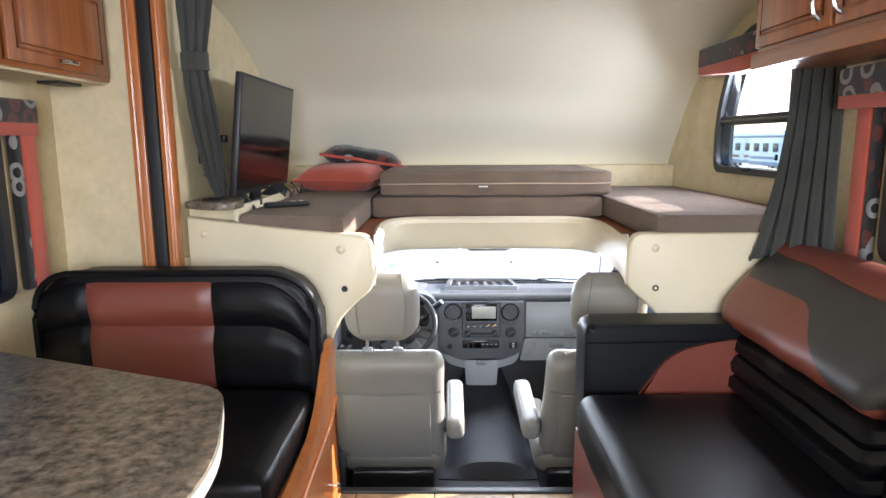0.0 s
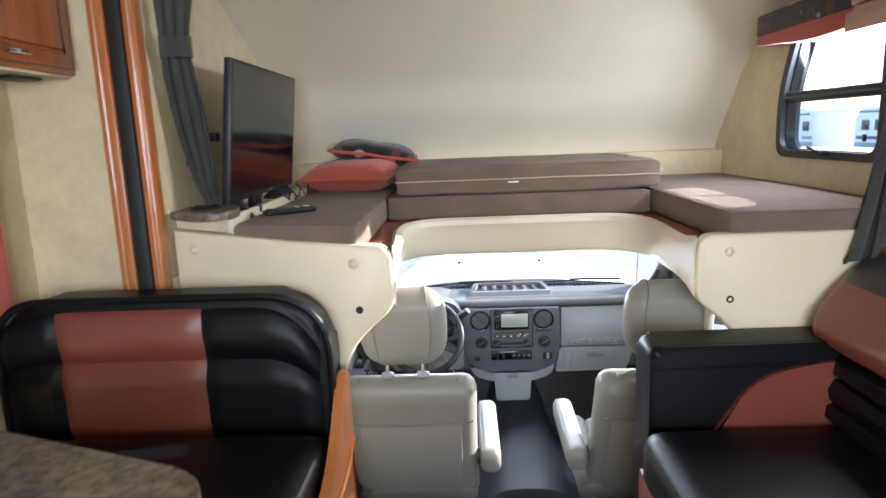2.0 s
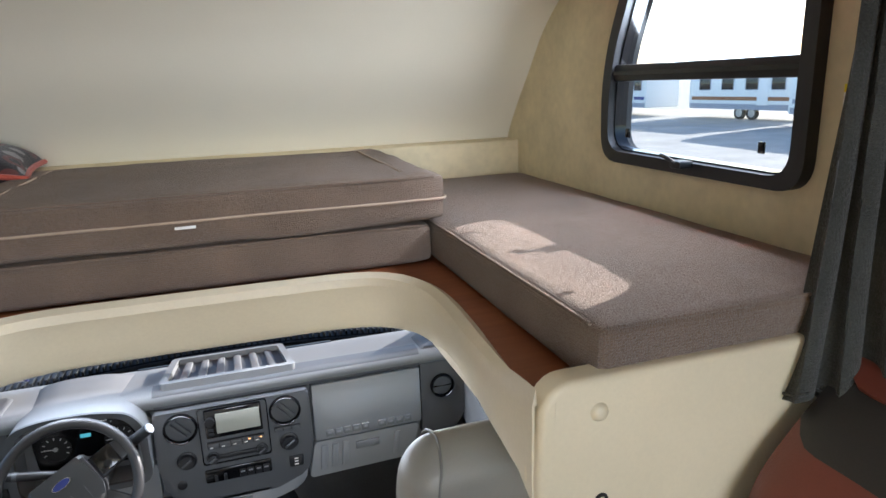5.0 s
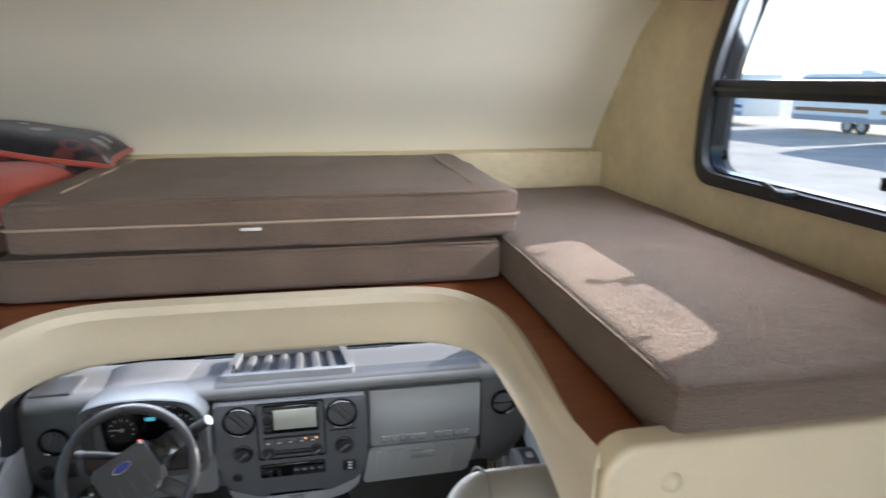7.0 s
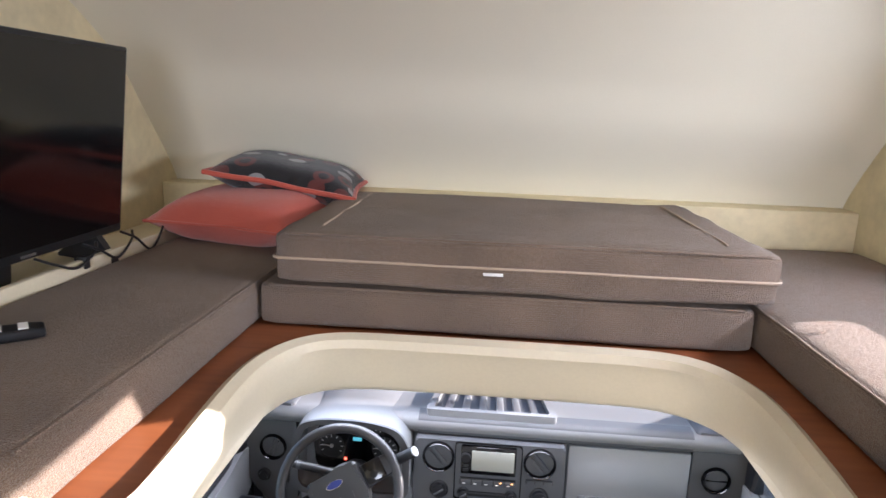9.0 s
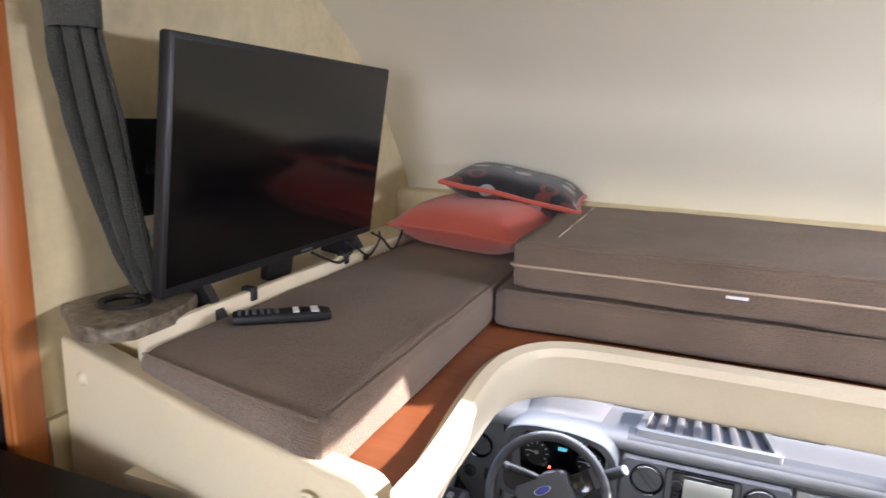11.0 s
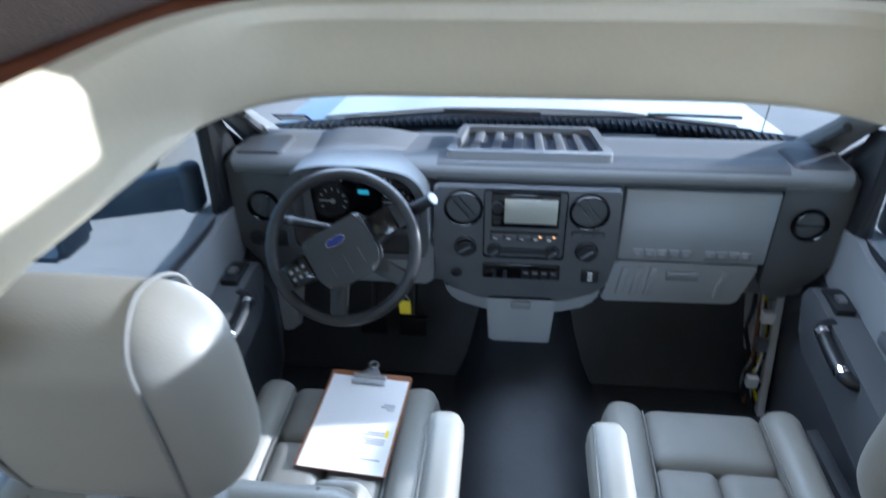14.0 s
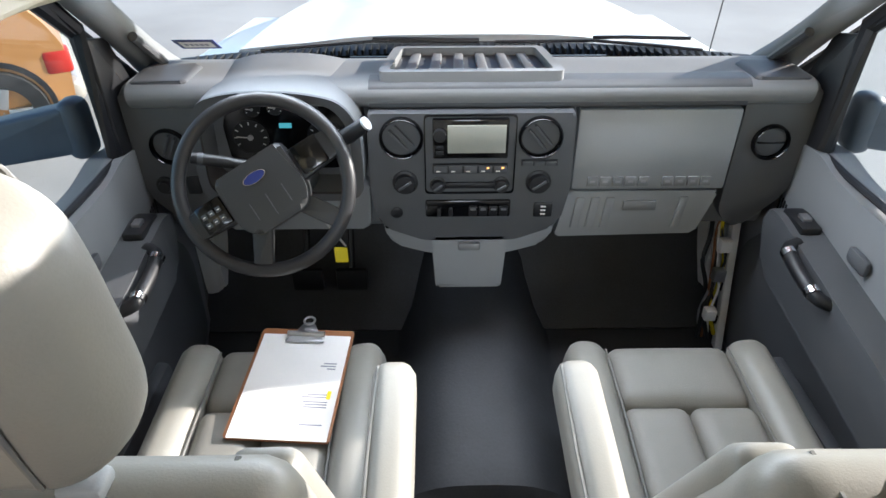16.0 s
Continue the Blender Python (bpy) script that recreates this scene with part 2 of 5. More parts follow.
def soft(sx, sy, sz, r, puff=0.0, n=10, wobble=0.0, seed=0):
    """A stuffed block centred on the origin: rounded edges, swollen faces, a slightly uneven skin."""
    b = bmesh.new()
    bmesh.ops.create_cube(b, size=2)
    bmesh.ops.subdivide_edges(b, edges=b.edges[:], cuts=n, use_grid_fill=True)
    h = Vector((sx / 2, sy / 2, sz / 2))
    for v in b.verts:
        u = v.co.copy()
        for i in range(3):
            u[i] = math.copysign(abs(u[i]) ** 0.75, u[i])
        p = Vector((u.x * h.x, u.y * h.y, u.z * h.z))
        q = Vector([max(-h[i] + r, min(h[i] - r, p[i])) for i in range(3)])
        d = p - q
        if d.length > 1e-9:
            p = q + d.normalized() * r
        bulge = (1 - min(1, abs(v.co.x)) ** 2) * (1 - min(1, abs(v.co.y)) ** 2)
        p.z += math.copysign(1, v.co.z) * puff * bulge if abs(v.co.z) > 0.5 else 0
        if wobble:
            p += noise.noise_vector(p * 7 + Vector((seed, 0, 0))) * wobble
        v.co = p
    return b


def prism(points, lo, hi, plane="xy", r=0.0, seg=2):
    """A closed outline pushed through from lo to hi along the axis that the plane leaves out."""
    b = bmesh.new()
    put = {"xy": lambda p, k: (p[0], p[1], k), "xz": lambda p, k: (p[0], k, p[1]), "yz": lambda p, k: (k, p[0], p[1])}[plane]
    a = [b.verts.new(put(p, lo)) for p in points]
    c = [b.verts.new(put(p, hi)) for p in points]
    b.faces.new(a), b.faces.new(c)
    side = []
    for i in range(len(points)):
        j = (i + 1) % len(points)
        b.faces.new((a[i], a[j], c[j], c[i]))
    if r:
        b.edges.ensure_lookup_table()
        rim = [e for e in b.edges if (e.verts[0] in a and e.verts[1] in a) or (e.verts[0] in c and e.verts[1] in c)]
        bmesh.ops.bevel(b, geom=rim, offset=r, segments=seg, profile=0.5, affect="EDGES")
    return b


def rounded(points, radii, seg=6):
    """An outline with its corners rounded; one radius, or one a corner."""
    out = []
    k = len(points)
    for i, p in enumerate(points):
        r = radii[i] if isinstance(radii, (list, tuple)) else radii
        p, a, c = Vector(p), Vector(points[i - 1]), Vector(points[(i + 1) % k])
        if r <= 0:
            out.append(tuple(p))
            continue
        u, w = (a - p).normalized(), (c - p).normalized()
        d = min(r, (a - p).length * 0.49, (c - p).length * 0.49)
        s, e = p + u * d, p + w * d
        for j in range(seg + 1):
            t = j / seg
            out.append(tuple((1 - t) ** 2 * s + 2 * t * (1 - t) * p + t * t * e))
    return out


def rect(x0, x1, z0, z1, r=0.0, seg=5):
    return rounded([(x0, z0), (x1, z0), (x1, z1), (x0, z1)], r, seg)


def ring(outer, inner, lo, hi, plane="xy"):
    """A flat frame between two outlines with the same count of points."""
    b = bmesh.new()
    put = {"xy": lambda p, k: (p[0], p[1], k), "xz": lambda p, k: (p[0], k, p[1]), "yz": lambda p, k: (k, p[0], p[1])}[plane]
    v = [[b.verts.new(put(p, k)) for p in o] for o, k in ((outer, lo), (outer, hi), (inner, hi), (inner, lo))]
    m = len(outer)
    for s in range(4):
        for i in range(m):
            j = (i + 1) % m
            b.faces.new((v[s][i], v[s][j], v[(s + 1) % 4][j], v[(s + 1) % 4][i]))
    return b


def tube(points, radius, sides=8, closed=False, bm=None):
    """A round bar along a line; radius: one, or one a point."""
    b = bm or bmesh.new()
    pts = [Vector(p) for p in points]
    rows, k = [], len(pts)
    up = Vector((0, 0, 1))
    for i, p in enumerate(pts):
        a = pts[i - 1] if (i or closed) else p
        c = pts[(i + 1) % k] if (i < k - 1 or closed) else p
        d = (c - a).normalized()
        s = d.cross(up)
        s = d.cross(Vector((1, 0, 0))) if s.length < 0.05 else s
        s.normalize()
        w = s.cross(d)
        r = radius[i] if isinstance(radius, (list, tuple)) else radius
        rows.append([b.verts.new(p + (s * math.cos(2 * math.pi * j / sides) + w * math.sin(2 * math.pi * j / sides)) * r) for j in range(sides)])
    for i in range(k if closed else k - 1):
        a, c = rows[i], rows[(i + 1) % k]
        for j in range(sides):
            b.faces.new((a[j], a[(j + 1) % sides], c[(j + 1) % sides], c[j]))
    if not closed:
        b.faces.new(rows[0][::-1]), b.faces.new(rows[-1])
    return b


def lathe(profile, sides=24, bm=None, m=None):
    """A turned shape round z from (radius, height) pairs."""
    t = bmesh.new()
    rows = []
    for r, h in profile:
        rows.append([t.verts.new((r * math.cos(2 * math.pi * j / sides), r * math.sin(2 * math.pi * j / sides), h)) for j in range(sides)] if r > 1e-6 else [t.verts.new((0, 0, h))])
    for a, c in zip(rows, rows[1:]):
        for j in range(sides):
            k = (j + 1) % sides
            f = [x for x in (a[j % len(a)], a[k % len(a)], c[k % len(c)], c[j % len(c)])]
            f = list(dict.fromkeys(f))
            if len(f) > 2:
                t.faces.new(f)
    return merge(bm or bmesh.new(), t, m)


def sheet(rows, thick=0.0):
    """A skin over rows of points; thick: it gets a second face that far off."""
    b = bmesh.new()
    v = [[b.verts.new(p) for p in row] for row in rows]
    for i in range(len(v) - 1):
        for j in range(len(v[0]) - 1):
            b.faces.new((v[i][j], v[i][j + 1], v[i + 1][j + 1], v[i + 1][j]))
    if thick:
        bmesh.ops.recalc_face_normals(b, faces=b.faces)
        bmesh.ops.solidify(b, geom=b.faces[:], thickness=thick)
    return b


def spline(pts, n):
    """Points along a smooth line through pts."""
    p = [Vector(q) for q in pts]
    p = [2 * p[0] - p[1]] + p + [2 * p[-1] - p[-2]]
    out = []
    for i in range(1, len(p) - 2):
        for j in range(n):
            t = j / n
            out.append(0.5 * (2 * p[i] + (p[i + 1] - p[i - 1]) * t + (2 * p[i - 1] - 5 * p[i] + 4 * p[i + 1] - p[i + 2]) * t * t + (3 * p[i] - p[i - 1] - 3 * p[i + 1] + p[i + 2]) * t ** 3))
    out.append(p[-2])
    return out


def structure(name, bm, mat, label, category, smooth=False):
    return tagged(part(name, bm, mat, smooth=smooth), label, category, kind="structure")


def wall_with_hole(x0, x1, outline, hole, plane="yz"):
    """A wall slab, given by its four corners, with an opening that goes through it."""
    u0, u1 = min(p[0] for p in outline), max(p[0] for p in outline)
    v0, v1 = min(p[1] for p in outline), max(p[1] for p in outline)
    dense = []
    for i, p in enumerate(hole):
        q = Vector(hole[(i + 1) % len(hole)])
        k = max(1, int((q - Vector(p)).length / 0.04))
        dense += [tuple(Vector(p).lerp(q, j / k)) for j in range(k)]
    c = Vector((sum(p[0] for p in dense) / len(dense), sum(p[1] for p in dense) / len(dense)))
    out = []
    for p in dense:
        d = Vector(p) - c
        s = min((u1 - c.x) / d.x if d.x > 1e-9 else ((u0 - c.x) / d.x if d.x < -1e-9 else 1e9), (v1 - c.y) / d.y if d.y > 1e-9 else ((v0 - c.y) / d.y if d.y < -1e-9 else 1e9))
        out.append(c + d * s)
    for corner in ((u0, v0), (u1, v0), (u1, v1), (u0, v1)):
        k = min(range(len(out)), key=lambda n: (out[n] - Vector(corner)).length)
        out[k] = Vector(corner)
    return ring([tuple(p) for p in out], dense, x0, x1, plane)


# ---- structure: coach shell ----
W = 1.17          # half width inside
DECK_Z = 0.96
CAP_YZ = [(3.86, 1.02), (3.80, 1.20), (3.72, 1.32), (3.60, 1.46), (3.48, 1.60), (3.33, 1.71), (3.12, 1.82), (2.85, 1.92), (2.5, 1.98), (2.1, 2.0)]

structure("floor", box(-1.75, 1.25, -2.3, 2.05, -0.08, -0.006), GROUT, "dark grout bed under tan stone-look floor tiles", "floor")
cap_line = spline([(0, y, z) for y, z in CAP_YZ], 6)
cap_rows = [[(x, p.y, p.z) for x in (-1.24, -0.6, 0, 0.6, 1.2)] for p in cap_line]
structure("wall_cap", sheet(cap_rows, 0.03), CAP, "curved cream lining at the front of the bunk", "wall", True)
structure("ceiling", box(-1.25, 1.25, -2.3, 2.1, 2.0, 2.05), CAP, "plain cream coach ceiling", "ceiling")
structure("ceiling_slide", box(-1.75, -1.22, -1.2, 2.16, 1.86, 1.9), CAP, "plain cream ceiling of the slide-out", "ceiling")
# never in view; the opening is added to suit the rear fill lamp
structure("wall_rear", wall_with_hole(-2.36, -2.3, [(-1.8, -0.1), (1.3, -0.1), (1.3, 2.1), (-1.8, 2.1)], rect(-0.8, 0.8, 0.8, 2.0), "xz"), CREAM, "plain cream rear wall of the coach, unseen, with an opening added for the fill lamp", "wall")

BUNK_WIN = rounded([(2.33, 1.20), (3.0, 1.20), (3.0, 1.44), (2.84, 1.80), (2.33, 1.81)], [0.06, 0.07, 0.16, 0.2, 0.05], 6)
SOFA_WIN = rect(-0.3, 1.72, 0.97, 1.5, 0.06, 4)
DIN_WIN = rect(-0.1, 1.8, 0.84, 1.4, 0.06, 4)
structure("wall_right_bunk", wall_with_hole(W, W + 0.05, [(2.06, 0.9), (3.95, 0.9), (3.95, 2.1), (2.06, 2.1)], BUNK_WIN), CREAM, "cream textured side wall of the bunk, with a window", "wall")
structure("wall_right", wall_with_hole(W, W + 0.05, [(-2.3, -0.1), (2.06, -0.1), (2.06, 2.1), (-2.3, 2.1)], SOFA_WIN), CREAM, "cream textured side wall behind the sofa, with a window", "wall")
structure("wall_left_bunk", box(-1.26, -1.21, 2.14, 3.95, 0.9, 2.1), CREAM, "cream textured side wall of the bunk beside the television", "wall")
structure("wall_slide_end", box(-1.75, -1.33, 2.16, 2.2, -0.1, 2.0), CREAM, "cream textured end wall of the slide-out", "wall")
structure("wall_slide_side", wall_with_hole(-1.70, -1.65, [(-1.2, -0.1), (2.16, -0.1), (2.16, 1.9), (-1.2, 1.9)], DIN_WIN), CREAM, "cream textured side wall of the slide-out, with a window", "wall")
structure("wall_left_front", box(-1.26, -1.2, 2.168, 2.25, -0.1, 0.897), CREAM, "cream side wall below the bunk", "wall")
structure("wall_left_rear", box(-1.25, -1.2, -2.3, -1.2, -0.1, 2.1), CREAM, "plain cream side wall of the coach", "wall")
structure("wall_slide_rear", box(-1.75, -1.2, -1.24, -1.2, -0.1, 2.0), CREAM, "plain cream rear wall of the slide-out", "wall")

# trim of the slide-out: two varnished boards with a black seal between
for x0, x1, y0, y1, m, nm, lb in ((-1.335, -1.285, 2.095, 2.16, ORANGE_WOOD, "trim", "varnished wooden trim of the slide-out"),
                                 (-1.285, -1.236, 2.099, 2.17, RUBBER, "trim_seal", "black rubber seal of the slide-out"),
                                 (-1.236, -1.20, 2.105, 2.165, ORANGE_WOOD, "trim", "varnished wooden trim of the slide-out")):
    tagged(part(nm, box(x0, x1, y0, y1, 0.0, 2.0, 0.008), m), lb, "trim", kind="structure")
    if m is ORANGE_WOOD:
        tagged(part("trim_bead", tube([(x0 + 0.02, y0 + 0.002, 0.0), (x0 + 0.02, y0 + 0.002, 2.0)], 0.008), m), "rounded bead on the wooden trim", "trim", kind="structure")

# bunk deck with its cut-out, and the moulded skirt round it
half = [(0.466, 2.1), (0.478, 2.35), (0.49, 2.56), (0.478, 2.69), (0.43, 2.785), (0.34, 2.83), (0.15, 2.838)]
cut = [tuple(p[:2]) for p in spline([(x, y, 0) for x, y in half] + [(-x, y, 0) for x, y in half[::-1]], 5)]
deck = [(W, 2.12), (W, 3.86), (-1.21, 3.86), (-1.21, 2.24), (-0.7, 2.14), (-0.476, 2.13)] + [(p[0] * 1.012, p[1] + 0.004) for p in cut[::-1] if p[1] > 2.14] + [(0.476, 2.13)]
structure("floor_bunk", prism(deck, DECK_Z - 0.03, DECK_Z, "xy"), DECK, "brown board deck of the bunk with a rounded cut-out", "floor")
rows = []
# outward offset at the front, at the sides, and height, from the deck's rim down to the lower edge
for of, os_, z in ((0.016, 0.016, DECK_Z + 0.006), (0.004, 0.004, DECK_Z + 0.012), (-0.012, -0.012, DECK_Z + 0.004), (-0.014, -0.016, DECK_Z - 0.012), (0.006, -0.01, DECK_Z - 0.035), (0.03, 0.0, DECK_Z - 0.085), (0.058, 0.016, DECK_Z - 0.135), (0.08, 0.045, DECK_Z - 0.152), (0.15, 0.14, DECK_Z - 0.154)):
    row = []
    for i, p in enumerate(cut):
        a, c = Vector(cut[max(0, i - 1)]), Vector(cut[min(len(cut) - 1, i + 1)])
        d = (c - a).normalized()
        nrm = Vector((d.y, -d.x))
        fade = min(1, max(0, (p[1] - 2.1) / 0.3))
        o = os_ + (of - os_) * max(0.0, nrm.y) ** 1.5
        q = Vector(p) + nrm * (o * fade + 0.002)
        row.append((q.x, max(q.y, 2.1), z))
    rows.append(row)
structure("trim_skirt", sheet(rows, 0.004), SKIRT, "moulded beige skirt round the opening above the cab", "trim", True)

for s in (-1, 1):
    structure("trim_skirt_side", box(*sorted((s * 0.50, s * 0.68)), 2.128, 2.80, 0.812, 0.928, 0.006), SKIRT, "solid beige lining behind the skirt", "trim")
structure("trim_skirt_front", box(-0.70, 0.70, 2.955, 3.06, 0.816, 0.928, 0.006), SKIRT, "solid beige lining above the windscreen", "trim")

# padded end panels of the bunk
left_line = [(-0.50, 1.0), (-0.472, 0.97), (-0.465, 0.82), (-0.485, 0.785), (-0.545, 0.735), (-0.60, 0.675), (-0.645, 0.575), (-0.668, 0.42), (-0.662, 0.2), (-0.645, 0.0), (-1.0, 0.0), (-1.2, 0.0), (-1.2, 1.0), (-1.0, 1.0), (-0.8, 1.0)]


def padded(pts, y0, y1, r, steps=4):
    """An upright panel of any outline whose front edge is rolled over by r."""
    k = len(pts)
    area = sum(pts[i][0] * pts[(i + 1) % k][1] - pts[(i + 1) % k][0] * pts[i][1] for i in range(k))
    sgn = 1 if area > 0 else -1
    nor = []
    for i in range(k):
        u = (Vector(pts[i]) - Vector(pts[i - 1])).normalized()
        w = (Vector(pts[(i + 1) % k]) - Vector(pts[i])).normalized()
        n = Vector((-(u.y + w.y), u.x + w.x)) * sgn
        nor.append(n.normalized() if n.length > 1e-6 else Vector((0, 0)))
    bm = bmesh.new()
    loops = [[bm.verts.new((p[0], y1, p[1])) for p in pts]]
    for j in range(steps + 1):
        a = j / steps * math.pi / 2
        inset, y = r * (1 - math.cos(a)), y0 + r * (1 - math.sin(a))
        loops.append([bm.verts.new((p[0] + n.x * inset, y, p[1] + n.y * inset)) for p, n in zip(pts, nor)])
    for la, lb in zip(loops, loops[1:]):
        for i in range(k):
            bm.faces.new((la[i], la[(i + 1) % k], lb[(i + 1) % k], lb[i]))
    bm.faces.new(loops[-1]), bm.faces.new(loops[0])
    return bm


def lean(x):
    """The panel beside the slide-out runs back a little towards the wall."""
    return 0.11 * max(0.0, (-x - 0.62) / 0.55)


def end_panel(side):
    t = thing("bunk_end_panel", "cream padded vinyl panel below the bunk, with buttons", "panel", group="bunk end panels")
    pts = [(x * side * -1, z) for x, z in left_line]
    pts = rounded(pts, [0.03, 0.03, 0.02, 0.03] + [0.03] * 5 + [0] * 6, 3)
    pad = padded(pts, 2.085, 2.13, 0.011)
    for v in pad.verts:
        v.co.y += lean(v.co.x)
        v.co.z += 0.45 * lean(v.co.x) * max(0, v.co.z)
    part("padding", pad, PANEL, t)
    if side < 0:
        spots = ((-0.59, 0.945), (-1.13, 0.945), (-0.655, 0.47))
        holes = ((-0.58, 0.795),)
    else:
        spots = ((0.565, 0.945),)
        holes = ((0.573, 0.795),)
    for x, z in spots:
        part("button", lathe([(0, 0.009), (0.008, 0.008), (0.013, 0.004), (0.015, 0.0), (0.02, -0.001)], 16, m=pose(x, 2.085 + lean(x), z + 0.45 * lean(x) * z, 90)), PANEL, t)
    for x, z in holes:
        part("grommet", lathe([(0, -0.002), (0.006, -0.001), (0.007, 0.003), (0.011, 0.003), (0.012, 0)], 16, m=pose(x, 2.085, z, 90)), BLACK, t, "black plastic grommet")
    return t


end_panel(-1), end_panel(1)

# front ledge below the cap and fillets
structure("trim_ledge", box(-1.21, W, 3.66, 3.86, DECK_Z + 0.002, 1.19, 0.008), CREAM, "cream ledge at the front of the bunk", "trim", True)
structure("trim_cap_seam", tube([(-1.2, 3.115, 1.815), (0, 3.118, 1.815), (W, 3.115, 1.815)], 0.007, 6), CAP, "thin seam strip across the cap lining", "trim", True)
structure("trim_threshold", box(-0.66, 0.30, 2.035, 2.068, -0.02, 0.008, 0.004), BLACK, "black metal edging at the step to the cab", "trim")
structure("wall_step", box(-1.2, 1.2, 2.05, 2.08, -0.5, -0.01), CAB_RUBBER, "black riser below the coach floor", "wall")

# ---- cab shell ----
structure("floor_cab", box(-0.9, 0.9, 2.08, 3.95, -0.5, -0.45), CAB_RUBBER, "black ribbed rubber floor of the cab", "floor")
fw = [(x, y, z) for x, y, z in ((0, 3.62, -0.45), (0, 3.75, -0.33), (0, 3.86, -0.12), (0, 3.88, 0.3))]
structure("wall_firewall", sheet([[(x, p.y, p.z) for x in (-0.9, 0, 0.9)] for p in spline(fw, 5)], 0.02), CAB_RUBBER, "black carpeted toe board below the dash", "wall", True)
hump = [[(x, y, -0.452 + 0.11 * max(0, 1 - abs((x - 0.03) / 0.22) ** 3) * k) for x in [i * 0.04 - 0.25 for i in range(15)]] for y, k in ((2.92, 0.0), (2.96, 0.75), (3.05, 1.0), (3.4, 1.25), (3.7, 2.2), (3.85, 3.2))]
tagged(part("floor_tunnel", sheet(hump, 0.01), CAB_RUBBER), "black rubber hump over the transmission", "floor", kind="structure")
for s in (-1, 1):
    nm = "left" if s < 0 else "right"
    structure("wall_cab_back_" + nm, box(*sorted((s * 0.86, s * 1.2)), 2.26, 2.32, -0.5, 0.93), SKIRT, "beige lining at the rear corner of the cab", "wall")
structure("ceiling_cab", box(-0.95, 0.95, 2.98, 3.22, 0.80, 0.84, 0.01), SKIRT, "beige headliner over the windscreen", "ceiling")
for s in (-1, 1):
    structure("ceiling_cab_side", box(*sorted((s * 0.52, s * 0.98)), 2.13, 3.2, 0.84, 0.87), SKIRT, "beige headliner over the door", "ceiling")

    structure("wall_kick_" + ("left" if s < 0 else "right"), box(*sorted((s * 0.865, s * 0.93)), 3.60, 4.0, -0.5, 0.34), DASH, "grey kick panel beside the foot well", "wall")


def pillar(s):
    """The windscreen pillar with its trim, from the dash to the roof."""
    t = thing("windscreen_pillar", "grey plastic windscreen pillar trim with a grab recess", "pillar", group="windscreen pillars", kind="structure")
    a, c = Vector((s * 0.845, 3.80, 0.36)), Vector((s * 0.80, 3.14, 0.86))
    line = [a.lerp(c, i / 8) for i in range(9)]
    part("trim_shell", tube([p + Vector((s * 0.01, 0, 0.01)) for p in line], [0.06, 0.05, 0.043, 0.04, 0.04, 0.04, 0.04, 0.042, 0.046], 10), DASH_TOP, t)
    part("door_seal", tube([p + Vector((s * 0.055, -0.03, -0.03)) for p in line], 0.018, 8), BLACK, t, "black door seal")
    part("recess", tube([a.lerp(c, 0.18) + Vector((-s * 0.045, -0.03, 0.0)), a.lerp(c, 0.4) + Vector((-s * 0.036, -0.028, 0.0))], 0.012, 8), DASH, t, "dark grab recess")
    return t


pillar(-1), pillar(1)
ws = thing("windscreen", "clear curved windscreen with black lower edge", "windscreen", kind="structure")
rows = []
for i in range(7):
    k = i / 6
    rows.append([(x * (1 - 0.06 * k), 3.98 - 0.78 * k - 0.16 * (abs(x) / 0.86) ** 2, 0.37 + 0.49 * k) for x in [-0.86 + 0.172 * j for j in range(11)]])
pane = part("pane", sheet(rows), GLASS, ws)
pane.visible_shadow = False
part("lower_band", sheet([[(x, 3.985 - 0.16 * (abs(x) / 0.86) ** 2 - 0.78 * k, 0.366 + 0.49 * k) for x in [-0.86 + 0.172 * j for j in range(11)]] for k in (0.0, 0.035)]), GLOSS, ws, "black painted edge of the glass")


# ---- windows of the coach ----
def frame_ring(outline, grow):
    c = Vector((sum(p[0] for p in outline) / len(outline), sum(p[1] for p in outline) / len(outline)))
    out = []
    for p in outline:
        d = Vector(p) - c
        out.append(tuple(c + d + d.normalized() * grow))
    return out


def window(name, label, outline, x, s, mat_glass, bar=None):
    """A black framed caravan window in the wall at x; s: the way into the room."""
    t = thing(name, label, "window", kind="structure")
    part("window_frame", ring(frame_ring(outline, 0.03), frame_ring(outline, -0.012), *sorted((x + s * 0.03, x - s * 0.05)), "yz"), BLACK, t)
    part("inner_rim", ring(frame_ring(outline, -0.006), frame_ring(outline, -0.018), *sorted((x + s * 0.008, x - s * 0.03)), "yz"), GLOSS, t, "glossy black glazing rim")
    g = part("pane", prism(frame_ring(outline, -0.014), *sorted((x - s * 0.012, x - s * 0.016)), "yz"), mat_glass, t, smooth=False)
    g.visible_shadow = False
    if bar:
        y0, y1, z = bar
        part("crossbar", box(*sorted((x + s * 0.02, x - s * 0.02)), y0, y1, z - 0.022, z + 0.022, 0.005), BLACK, t)
        part("crossbar_groove", box(*sorted((x + s * 0.026, x + s * 0.018)), y0, y1, z - 0.006, z + 0.004), GLOSS, t)
    return t


